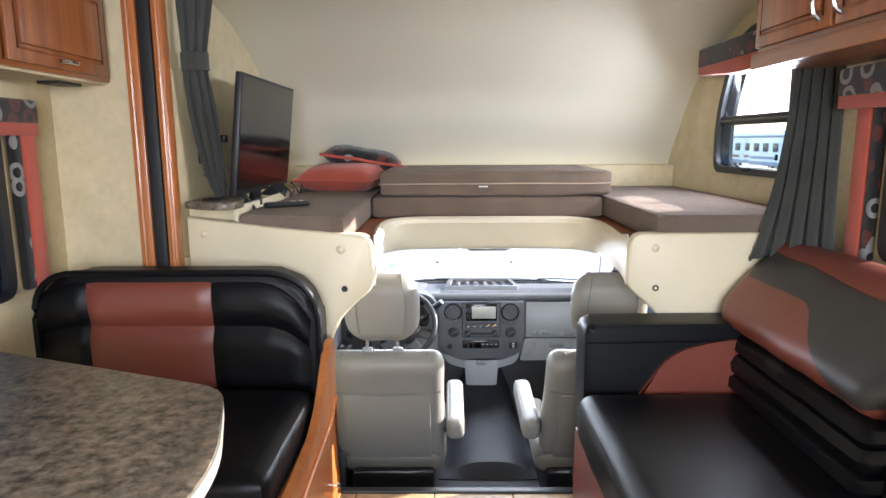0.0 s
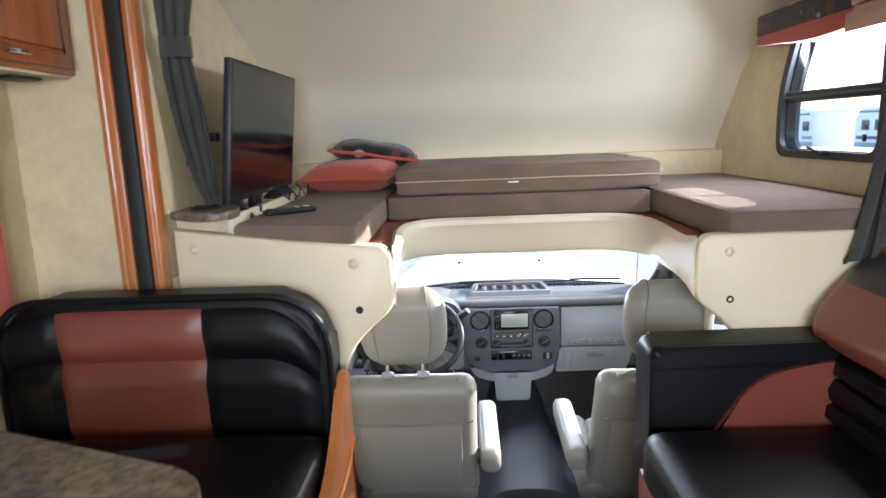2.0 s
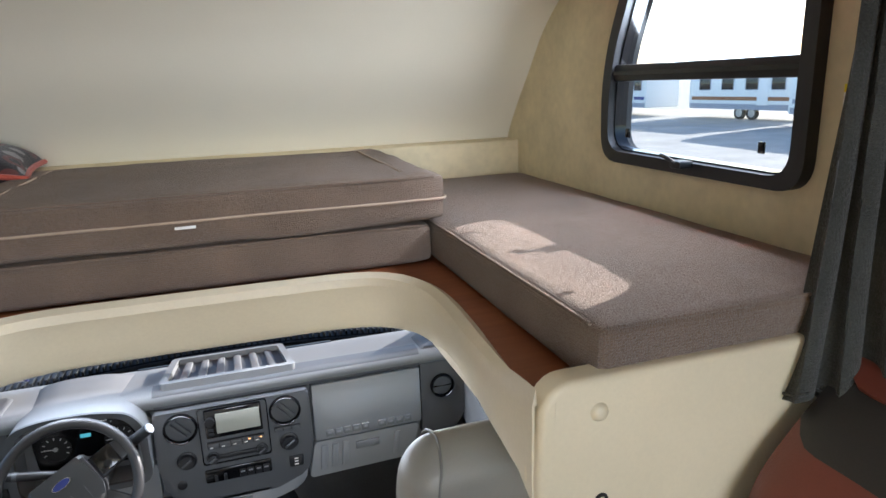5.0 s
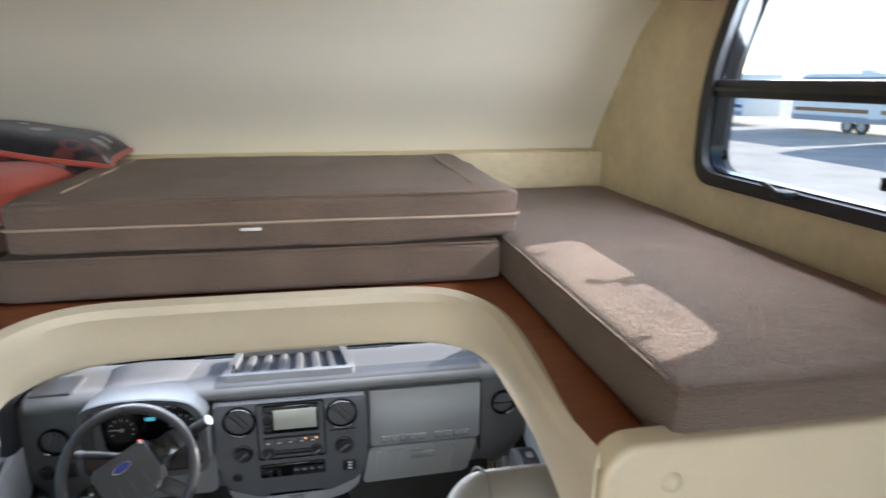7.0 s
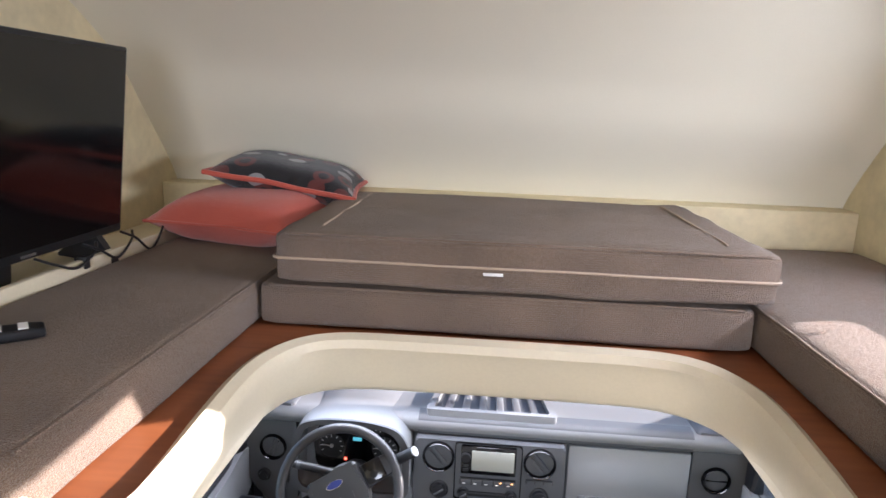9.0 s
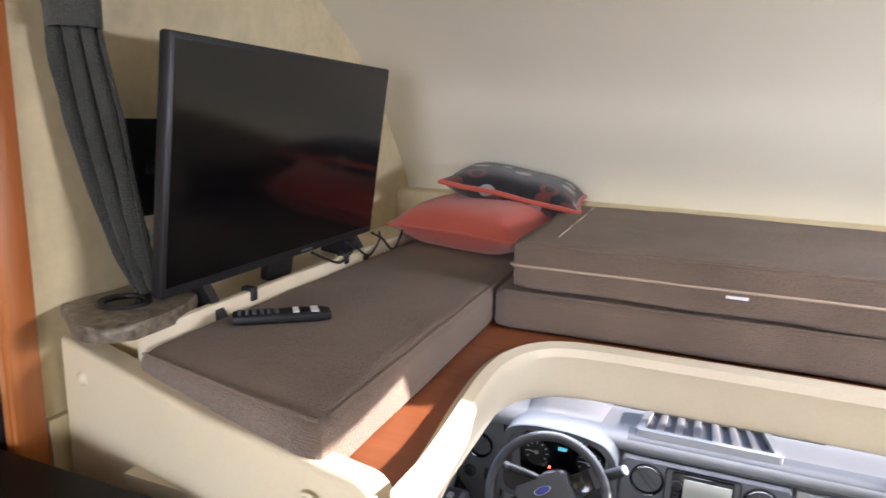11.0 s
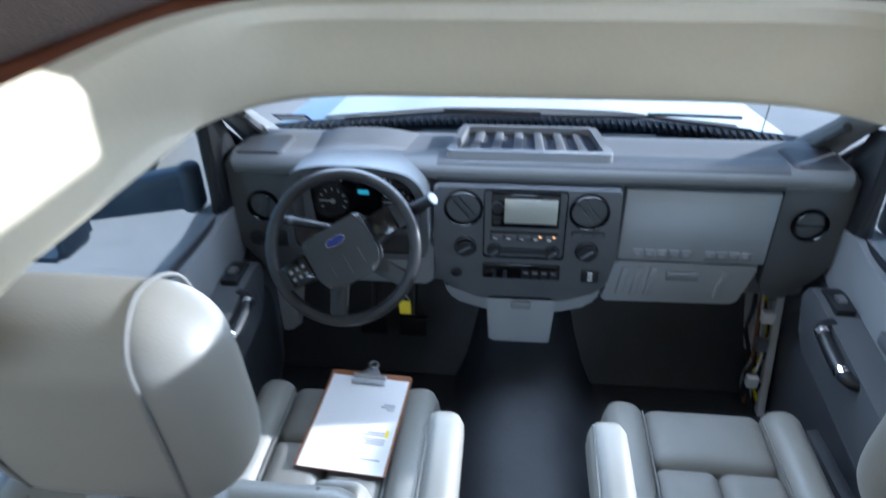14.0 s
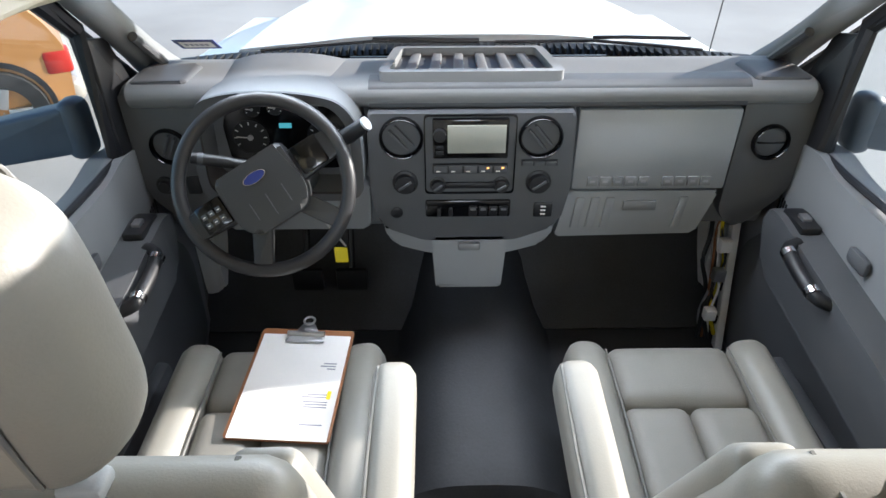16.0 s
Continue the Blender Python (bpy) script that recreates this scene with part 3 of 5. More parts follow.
bw = window("window_1", "black framed bunk window with a fixed top and a hinged lower pane", BUNK_WIN, W, -1, GLASS, (2.34, 2.985, 1.425))
part("latch", box(1.105, 1.145, 2.62, 2.66, 1.196, 1.214, 0.004), BLACK, bw)
part("latch_lever", tube([(1.11, 2.64, 1.205), (1.095, 2.655, 1.222), (1.095, 2.68, 1.226)], 0.005, 6), BLACK, bw)
for y in (2.42, 2.9):
    part("stay", box(1.145, 1.152, y - 0.008, y + 0.008, 1.25, 1.275, 0.002), GLOSS, bw)
sw = window("window_2", "black framed sofa window with dark glass", SOFA_WIN, W, -1, TINTED, None)
part("vent_bar", box(1.13, 1.15, -0.2, 1.7, 1.42, 1.45, 0.004), CREAM, sw, "cream blind rail")
dw = window("window_3", "black framed dinette window with dark glass", DIN_WIN, -1.65, 1, TINTED, None)

# ---- bunk things ----
def mattress(label, x0, x1, y0, y1, z0, z1, seed, wob=0.003, puff=0.004):
    t = thing("mattress", label, "mattress", pose((x0 + x1) / 2, (y0 + y1) / 2, z0))
    h = z1 - z0
    b = soft(x1 - x0, y1 - y0, h, 0.022, puff, 22, wob, seed)
    for v in b.verts:
        if v.co.y < 0 and y0 < 2.2:
            v.co.y += (lean((x0 + x1) / 2 + v.co.x) * 1.1) * min(1, -v.co.y / (y1 - y0) * 2)
    part("cover", b, TAUPE, t, at=pose(0, 0, h / 2))
    ex, ey = (x1 - x0) / 2, (y1 - y0) / 2
    if y0 < 2.2:
        s = 1 if x0 < 0 else -1
        part("edge_seam", tube([(s * (ex - 0.006), -ey + 0.03 + i * (2 * ey - 0.06) / 12, h - 0.005 + 0.001 * (i % 2)) for i in range(13)], 0.0035, 6), TAUPE, t, "stitched edge seam")
        part("front_seam", tube([(u * ex, -ey + 0.006 + lean((x0 + x1) / 2 + u * ex) * 1.1, h - 0.005) for u in (-0.93, -0.5, 0, 0.5, 0.93)], 0.0035, 6), TAUPE, t, "stitched edge seam")
    else:
        part("front_seam", tube([(u * ex, -ey + 0.005, h - 0.005) for u in (-0.95, -0.5, 0, 0.5, 0.95)], 0.0035, 6), TAUPE, t, "stitched edge seam")
    return t


mattress("taupe woven mattress section on the bunk deck, beside the television", -1.0, -0.575, 2.105, 3.655, DECK_Z, 1.066, 1)
mattress("taupe woven mattress section on the bunk deck, below the window", 0.57, 1.165, 2.105, 3.655, DECK_Z, 1.066, 2)
mattress("taupe woven mattress section across the front of the bunk", -0.572, 0.567, 2.89, 3.655, DECK_Z, 1.066, 3)
tk = mattress("thick taupe mattress section with cream piping, laid on the others", -0.53, 0.603, 2.885, 3.645, 1.068, 1.192, 4, 0.006, 0.006)
hx, hy = 0.5725, 0.38
loop = rounded([(-hx, -hy), (hx, -hy), (hx, hy), (-hx, hy)], 0.03, 5)
line = []
for i, p in enumerate(loop):
    q = loop[(i + 1) % len(loop)]
    for k in range(8):
        a = Vector(p).lerp(Vector(q), k / 8)
        line.append((a.x, a.y, 0.062 + 0.005 * noise.noise((a.x * 5, a.y * 5, 3))))
part("piping", tube(line, 0.0035, 6, True), TAUPE_PIPE, tk, "cream piping")
part("care_tag", box(0.49 - 0.5725, 0.535 - 0.5725, -hy - 0.008, -hy + 0.01, 0.046, 0.052, 0.001), PAPER, tk, "white care tag")
for x in (-0.47, 0.47):
    part("seam_ridge", tube([(x, -0.3 + 0.06 * i, 0.1265 + 0.001 * (i % 2)) for i in range(11)], 0.003, 6), TAUPE_PIPE, tk, "worn top seam")


def pillow(label, mat, w, d, h, m, seed, piping):
    t = thing("throw_pillow", label, "pillow", m, "throw pillows")
    n = 18
    top, bot = [], []
    for sgn, rows in ((1, top), (-1, bot)):
        for j in range(n + 1):
            row = []
            for i in range(n + 1):
                u, v = i / n * 2 - 1, j / n * 2 - 1
                pin = 1 - 0.07 * (1 - u * u) * v * v - 0.07 * (1 - v * v) * u * u
                z = sgn * h / 2 * ((1 - u ** 4) * (1 - v ** 4)) ** 0.6
                x, y = u * w / 2 * pin, v * d / 2 * pin
                z += 0.006 * noise.noise((x * 9 + seed, y * 9, sgn)) * (1 - u * u)
                row.append((x, y, z))
            rows.append(row)
    b = sheet(top)
    merge(b, sheet(bot))
    bmesh.ops.remove_doubles(b, verts=b.verts[:], dist=0.0005)
    part("cover", b, mat, t)
    edge = top[0][:-1] + [r[-1] for r in top[:-1]] + top[-1][:0:-1] + [r[0] for r in top[:0:-1]]
    part("piping", tube(edge, 0.0085 if mat is RINGS else 0.005, 6, True), piping, t, "coral piping")
    return t


pillow("coral cotton throw pillow lying on the mattress", CORAL, 0.47, 0.44, 0.16, pose(-0.775, 3.42, 1.14, 4, 0, -14), 1, CORAL)
pillow("charcoal ring-print throw pillow with coral piping, on another pillow", RINGS, 0.46, 0.40, 0.125, pose(-0.70, 3.57, 1.238, 2, 9, 6), 7, CORAL)

# shelf wall below the television
tvw = thing("shelf_wall", "low cream shelf wall beside the mattress", "shelf")
part("side_board", box(-1.023, -1.003, 2.212, 3.655, DECK_Z, 1.092, 0.005), SKIRT, tvw)
part("end_board", box(-1.209, -1.023, 2.25, 2.27, DECK_Z, 1.082, 0.005), CREAM, tvw)
part("top_board", box(-1.209, -1.024, 2.40, 3.655, 1.05, 1.062, 0.003), SKIRT, tvw)
ct = thing("corner_counter", "small speckled grey laminate corner counter with a rounded edge", "counter")
part("countertop", prism(rounded([(-1.209, 2.215), (-1.08, 2.14), (-1.0, 2.15), (-1.0, 2.30), (-1.06, 2.42), (-1.209, 2.42)], [0.0, 0.05, 0.04, 0.05, 0.04, 0], 5), 1.083, 1.112, "xy", 0.01, 3), GRANITE, ct)
cup = thing("cup_holder_ring", "black plastic cup holder ring set in the counter", "cup holder", pose(-1.11, 2.27, 1.113))
part("rim", lathe([(0.034, 0.0), (0.036, 0.005), (0.046, 0.006), (0.05, 0.0)], 24), BLACK, cup)
part("well", lathe([(0.0, 0.0005), (0.034, 0.0008)], 24), GLOSS, cup)

tv = thing("television", "black flat television standing on the shelf, switched off", "television", pose(-1.055, 2.712, 1.062, 0, 6.5, 0.5))
part("cabinet", box(-0.016, 0.012, -0.43, 0.41, 0.062, 0.545, 0.006), BLACK, tv)
part("screen", box(0.008, 0.0135, -0.42, 0.40, 0.085, 0.533, 0.0), GLOSS, tv, "glossy dark screen", smooth=False)
part("back_housing", box(-0.07, -0.016, -0.25, 0.25, 0.13, 0.42, 0.015), BLACK, tv)
part("neck", box(-0.05, -0.02, -0.05, 0.05, 0.0, 0.09, 0.008), BLACK, tv)
part("maker_badge", box(0.012, 0.0145, 0.03, 0.075, 0.07, 0.075), STEEL, tv, "small silver badge")
for y in (-0.31, 0.31):
    part("foot", prism(rounded([(-0.09, 0.0), (0.06, 0.0), (0.06, 0.008), (0.0, 0.08), (-0.02, 0.08), (-0.09, 0.008)], 0.004, 3), y - 0.012, y + 0.012, "xz"), BLACK, tv)
mt = thing("television_bracket", "black steel wall bracket behind the television", "bracket", pose(-1.209, 2.44, 1.35))
part("wall_plate", box(0, 0.012, -0.06, 0.06, -0.1, 0.1, 0.003), BLACK, mt)
part("arm", box(0.01, 0.10, -0.02, 0.02, -0.015, 0.015, 0.004), BLACK, mt)
for k in range(3):
    cb = thing("television_cable", "thin black cable hanging behind the shelf board", "cable", group="television cables")
    y0 = 2.75 + 0.16 * k
    pts = spline([(-1.01, y0, 1.13), (-0.998, y0 + 0.05, 1.105), (-0.99, y0 + 0.11, 1.085 - 0.012 * k), (-0.998, y0 + 0.19, 1.105), (-1.02, y0 + 0.23, 1.12)], 6)
    part("cable_run", tube(pts, 0.0035, 6), BLACK, cb)
for y in (2.5, 2.9):
    sp = thing("cable_clip", "black strap hanging over the shelf board", "strap", group="cable straps")
    part("strap", box(-1.027, -0.997, y, y + 0.018, 1.07, 1.1, 0.002), BLACK, sp)

rm = thing("remote_control", "black remote control lying on the mattress", "remote", pose(-0.868, 2.425, 1.070, 0, 0, -51))
part("body", soft(0.047, 0.19, 0.02, 0.007, 0.001, 6), BLACK, rm, at=pose(0, 0, 0.01))
part("label_strip", box(-0.018, 0.018, 0.055, 0.07, 0.02, 0.0215), PAPER, rm)
part("label_strip", box(-0.018, 0.018, 0.02, 0.032, 0.02, 0.0215), PAPER, rm)
for j in range(6):
    for i in range(3):
        part("key", box(-0.016 + 0.012 * i, -0.008 + 0.012 * i, -0.085 + 0.014 * j, -0.077 + 0.014 * j, 0.0195, 0.0222, 0.001), DASH, rm)


# ---- curtains and valances ----
def draped(label, lefts, rights, folds, depth, group="bunk curtains", seed=0):
    """A curtain whose two side edges follow curves from the top to the hem."""
    t = thing("curtain", label, "curtain", group=group)
    l_, r_ = spline(lefts, 8), spline(rights, 8)
    rows = []
    for j, (l, r) in enumerate(zip(l_, r_)):
        v = j / (len(l_) - 1)
        side = (r - l).normalized()
        out = side.cross(Vector((0, 0, 1)))
        row = []
        for i in range(73):
            u = i / 72
            ph = u * folds * 2 * math.pi + 0.5 * math.sin(v * 3 + seed) + 1.1 * noise.noise((u * 2.5 + seed, v * 1.6, folds))
            sway = 0.18 * noise.noise((u * 9 + seed, v * 5, 4.0))
            q = l.lerp(r, u) + out * depth * (0.45 + 0.55 * v) * (math.sin(ph) + sway) + side * 0.005 * math.cos(ph * 2)
            row.append((q.x, q.y, q.z + 0.012 * math.sin(ph * 0.5) * v))
        rows.append(row)
    part("cloth", sheet(rows, 0.002), CURTAIN, t)
    hem = [(q[0], q[1], q[2] + 0.012) for q in rows[-1]][::2]
    part("hem", tube(hem, 0.0028, 6), CURTAIN, t, "stitched lower hem")
    return t


draped("charcoal curtain hanging beside the bunk window",
       [(1.07, 2.16, 1.72), (1.05, 2.155, 1.45), (0.99, 2.125, 1.15), (0.90, 2.075, 0.90)],
       [(1.15, 2.02, 1.72), (1.145, 2.0, 1.45), (1.13, 1.97, 1.15), (1.105, 1.91, 0.90)], 4.6, 0.02, seed=2)
lc = draped("charcoal curtain tied back beside the television",
            [(-1.19, 2.20, 1.985), (-1.185, 2.205, 1.80), (-1.178, 2.212, 1.63), (-1.176, 2.235, 1.45), (-1.155, 2.275, 1.27), (-1.125, 2.315, 1.118)],
            [(-1.05, 2.265, 1.985), (-1.075, 2.258, 1.80), (-1.098, 2.252, 1.63), (-1.082, 2.275, 1.45), (-1.078, 2.30, 1.27), (-1.092, 2.345, 1.118)], 3.2, 0.0115, seed=5)
band = [(-1.138 + 0.052 * math.cos(a), 2.232 + 0.036 * math.sin(a)) for a in [i * math.pi / 10 for i in range(20)]]
part("tie_band", ring(band, frame_ring(band, -0.004), 1.60, 1.665, "xy"), CURTAIN, lc, "cloth tie band")


def valance(label, x, s, y0, y1, z0, z1, leg=None, leg_z=0.95, deep=0.05):
    """A padded window box: a ring-print board with a coral lower band, and a coral side board where given."""
    t = thing("window_valance", label, "valance", group="window valances")
    part("printed_board", box(*sorted((x, x + s * deep)), y0, y1, z0 + 0.05, z1, 0.012, 3), RINGS, t)
    pts = [(y0, z0 + 0.056), (y1, z0 + 0.056)] + [(y1 + (y0 - y1) * i / 12, z0 + 0.012 * math.cos(i / 12 * 2 * math.pi)) for i in range(13)]
    part("coral_band", prism(pts, *sorted((x, x + s * (deep - 0.005))), "yz", 0.006), CORAL, t, "coral cloth band")
    for y in leg or ():
        part("coral_side", box(*sorted((x, x + s * 0.035)), y - 0.035, y + 0.035, leg_z, z0 + 0.03, 0.008), CORAL, t, "coral cloth side board")
        part("printed_side", box(*sorted((x, x + s * 0.03)), y - 0.075, y - 0.036, leg_z, z0 + 0.03, 0.008), RINGS, t, "ring-print side board")
    return t


valance("charcoal ring-print window valance with a coral band, above the bunk window", W - 0.002, -1, 2.12, 3.06, 1.635, 1.775, deep=0.12)
valance("charcoal ring-print valance with coral sides round the sofa window", W - 0.002, -1, -0.4, 1.93, 1.42, 1.56, (1.87,), 0.95, 0.09)
valance("charcoal ring-print valance with coral sides round the dinette window", -1.648, 1, -0.2, 2.0, 1.35, 1.48, (1.96,), 0.84, 0.05)
ws_lab = thing("warning_label", "small white and yellow warning label on the bunk wall", "label", pose(W - 0.001, 2.24, 1.36))
part("paper", box(-0.001, 0, -0.02, 0.02, -0.035, 0.03), PAPER, ws_lab)
part("yellow_band", box(-0.0018, -0.0005, -0.02, 0.02, 0.015, 0.03), YELLOW, ws_lab)


# ---- cabinets ----
def raised_door(t, u0, u1, z0, z1, put, arch=0.0):
    """A raised-panel door; put maps (u, depth, z) to the world."""
    def mk(pts2, lo, hi, r):
        b = prism(pts2, lo, hi, "xz", r)
        for v in b.verts:
            v.co = Vector(put(v.co.x, v.co.y, v.co.z))
        return b
    d = part("door", mk(rect(u0, u1, z0, z1), 0.0, 0.02, 0.004), OAK, t)
    m = 0.05
    top = [(u1 - m - (u1 - u0 - 2 * m) * i / 8, z1 - m - arch * (1 - math.sin(i / 8 * math.pi))) for i in range(9)]
    outline = [(u0 + m, z0 + m), (u1 - m, z0 + m)] + top
    part("panel", mk(outline, 0.018, 0.03, 0.009), OAK, d)
    inner = [(u0 + m - 0.012, z0 + m - 0.012), (u1 - m + 0.012, z0 + m - 0.012)] + [(a + (0.012 if a > (u0 + u1) / 2 else -0.012), c + 0.012) for a, c in top]
    part("panel_groove", ring_line(inner, put), OAK, d)
    return d


def ring_line(pts2, put):
    return tube([put(a, 0.021, c) for a, c in pts2], 0.004, 6, True)


def handle(parent, pts):
    b = tube(spline(pts, 6), [0.004] + [0.0065] * (6 * (len(pts) - 1) - 1) + [0.004], 8)
    return part("handle", b, CHROME, parent, "chrome bow handle")


oc = thing("overhead_cabinet", "cherry-stained overhead cabinet above the sofa, with raised-panel doors", "cabinet")
part("body", box(0.89, W - 0.001, -0.6, 2.10, 1.58, 1.998, 0.004), OAK_Y, oc)
part("light_rail", box(0.872, 0.90, -0.6, 2.11, 1.575, 1.63, 0.006), OAK_Y, oc)
for i in range(5):
    y1 = 2.08 - i * 0.46
    put = lambda u, d, z: (0.89 - d, u, z)
    dr = raised_door(oc, y1 - 0.44, y1, 1.645, 1.98, put, 0.05)
    yh = y1 - 0.40 if i % 2 == 0 else y1 - 0.04
    handle(dr, [(0.867, yh, 1.665), (0.842, yh, 1.69), (0.84, yh, 1.73), (0.867, yh, 1.76)])
dc = thing("overhead_cabinet", "cherry-stained overhead cabinet in the slide-out, with raised-panel doors", "cabinet")
part("body", box(-1.645, -1.425, 0.2, 2.158, 1.55, 1.858, 0.004), OAK_Y, dc)
part("underside", box(-1.643, -1.44, 0.21, 2.156, 1.542, 1.551), CREAM, dc, "cream underside board")
# plain black box for a vent-like fitting; it gives no light
part("underside_fitting", box(-1.57, -1.49, 1.96, 2.09, 1.532, 1.543, 0.003), BLACK, dc, "small black vent-like fitting")
for i in range(3):
    y1 = 2.115 - i * 0.545
    put = lambda u, d, z: (-1.425 + d, u, z)
    dr = raised_door(dc, y1 - 0.52, y1, 1.565, 1.85, put, 0.0)
    ym = y1 - 0.26
    handle(dr, [(-1.402, ym - 0.035, 1.588), (-1.38, ym - 0.025, 1.586), (-1.378, ym + 0.025, 1.586), (-1.402, ym + 0.035, 1.588)])

# ---- dinette ----
tb = thing("dinette_table", "dinette table with a speckled grey laminate top and pale edging", "table")
outline = rounded([(-1.64, 1.47), (-0.69, 1.115), (-0.59, 0.80), (-0.60, 0.25), (-1.64, 0.25)], [0, 0.07, 0.1, 0.08, 0], 6)
part("tabletop", prism(outline, 0.766, 0.8, "xy", 0.004), GRANITE, tb)
part("edging", ring(frame_ring(outline, 0.004), frame_ring(outline, -0.004), 0.768, 0.796, "xy"), EDGE, tb, "pale grey edge band")
part("pedestal", lathe([(0.035, 0.02), (0.035, 0.766)], 16, m=pose(-1.05, 0.75, 0)), STEEL, tb)
part("foot_plate", lathe([(0.0, 0.03), (0.09, 0.02), (0.12, 0.0)], 20, m=pose(-1.05, 0.75, 0)), STEEL, tb)

bn = thing("dinette_bench", "dinette bench with black and russet leatherette and a wooden side", "bench")
part("base", box(-1.645, -0.64, 1.30, 2.075, 0.0, 0.36, 0.004), ORANGE_WOOD, bn)
side = rounded([(1.18, 0.0), (2.02, 0.0), (2.02, 0.64), (1.93, 0.62), (1.72, 0.42), (1.32, 0.40), (1.18, 0.36)], [0, 0, 0.04, 0.1, 0.15, 0.1, 0.05], 6)
sp = part("side_board", prism(side, -0.64, -0.612, "yz", 0.006), ORANGE_WOOD, bn)
part("side_molding", tube([(-0.608, 1.22, 0.03), (-0.608, 1.98, 0.03), (-0.608, 1.98, 0.42), (-0.608, 1.88, 0.37), (-0.608, 1.22, 0.32)], 0.007, 6, True), ORANGE_WOOD, sp)
part("knob", lathe([(0.0, 0.022), (0.009, 0.02), (0.012, 0.014), (0.005, 0.008), (0.006, 0.0)], 14, m=pose(-0.612, 1.92, 0.1, 0, 90)), CHROME, sp, "chrome knob")
part("seat_cushion", soft(0.99, 0.62, 0.14, 0.04, 0.012, 14, 0.003, 5), LEATHER, bn, at=pose(-1.15, 1.56, 0.43))
# back rest: a rounded pad with a russet band and a piped rim
def pad_outline(x0, x1, z0, z1, r):
    return rounded([(x0, z0), (x1, z0), (x1, z1), (x0, z1)], [0.02, 0.05, r, r * 0.8], 8)
part("backrest_shell", prism(pad_outline(-1.635, -0.652, 0.36, 0.885, 0.2), 1.93, 2.08, "xz", 0.03, 4), LEATHER, bn)
def quilt(x0, x1, zlist, seed, mat, nm, lim):
    """Stitched pad faces between two lines across, sunk at the seams."""
    rows = []
    for j in range(33):
        v = j / 32
        z = zlist[0] + (zlist[-1] - zlist[0]) * v
        row = []
        for i in range(17):
            u = i / 16
            x = x0 + (x1 - x0) * u
            seam = min(abs(z - s) for s in zlist)
            side = min(u, 1 - u) * (x1 - x0)
            bulge = 0.03 * min(1, seam / 0.06) ** 0.5 * min(1, 0.55 + side / 0.07)
            bulge += 0.004 * noise.noise((x * 14 + seed, z * 9, seed)) * min(1, seam / 0.03)
            zz = lim(x, z)
            row.append((x, 1.93 - bulge + 0.012, zz))
        rows.append(row)
    return part(nm, sheet(rows, 0.01), mat, bn)
def lim(x, z):
    e = 1.0
    if x > -0.88:
        e = 1 - 0.34 * ((x + 0.88) / 0.2) ** 2.6
    if x < -1.46:
        e = 1 - 0.12 * ((-1.46 - x) / 0.16) ** 2
    return 0.45 + (z - 0.45) * e
quilt(-1.625, -1.45, [0.45, 0.70, 0.855], 1, LEATHER, "black_pad", lim)
quilt(-1.45, -1.017, [0.45, 0.70, 0.855], 2, BROWN, "russet_pad", lim)
quilt(-1.017, -0.682, [0.45, 0.70, 0.855], 3, LEATHER, "black_pad", lim)
rim = [tuple((p[0], 1.925, p[1])) for p in pad_outline(-1.64, -0.647, 0.37, 0.89, 0.2)]
part("rim_piping", tube(rim, 0.012, 8, True), LEATHER, bn)

# ---- sofa ----
sf = thing("sofa", "black leatherette sofa with russet and charcoal back cushions", "sofa")
part("base", box(0.27, 1.0, -0.7, 1.92, 0.02, 0.30, 0.01), LEATHER, sf)
part("front_rail", box(0.255, 0.275, -0.7, 1.92, 0.05, 0.33, 0.008), BROWN, sf, "russet front rail")
part("seat_cushion", soft(0.70, 1.1, 0.19, 0.06, 0.012, 18, 0.004, 11), LEATHER, sf, at=pose(0.60, 1.36, 0.375))
part("seat_cushion", soft(0.70, 1.3, 0.19, 0.06, 0.012, 18, 0.004, 12), LEATHER, sf, at=pose(0.60, 0.08, 0.375))
part("seat_piping", tube([(0.262, 1.82, 0.44), (0.258, 1.3, 0.438), (0.262, 0.76, 0.44)], 0.005, 6), LEATHER, sf)
arm = rounded([(0.285, 0.02), (1.0, 0.02), (1.0, 0.705), (0.285, 0.70)], [0.02, 0, 0.03, 0.035], 5)
part("arm", prism(arm, 1.93, 2.075, "xz", 0.025, 4), LEATHER, sf)
part("arm_inset", prism(rounded([(0.46, 0.42), (0.9, 0.42), (0.9, 0.655), (0.74, 0.645), (0.58, 0.6)], [0.01, 0.01, 0.01, 0.1, 0.12], 6), 1.915, 1.94, "xz", 0.012, 3), BROWN, sf, "russet arm inset")
part("arm_seam", tube([(0.295, 1.928, 0.635), (0.6, 1.926, 0.64), (0.95, 1.928, 0.645)], 0.004, 6), LEATHER, sf)


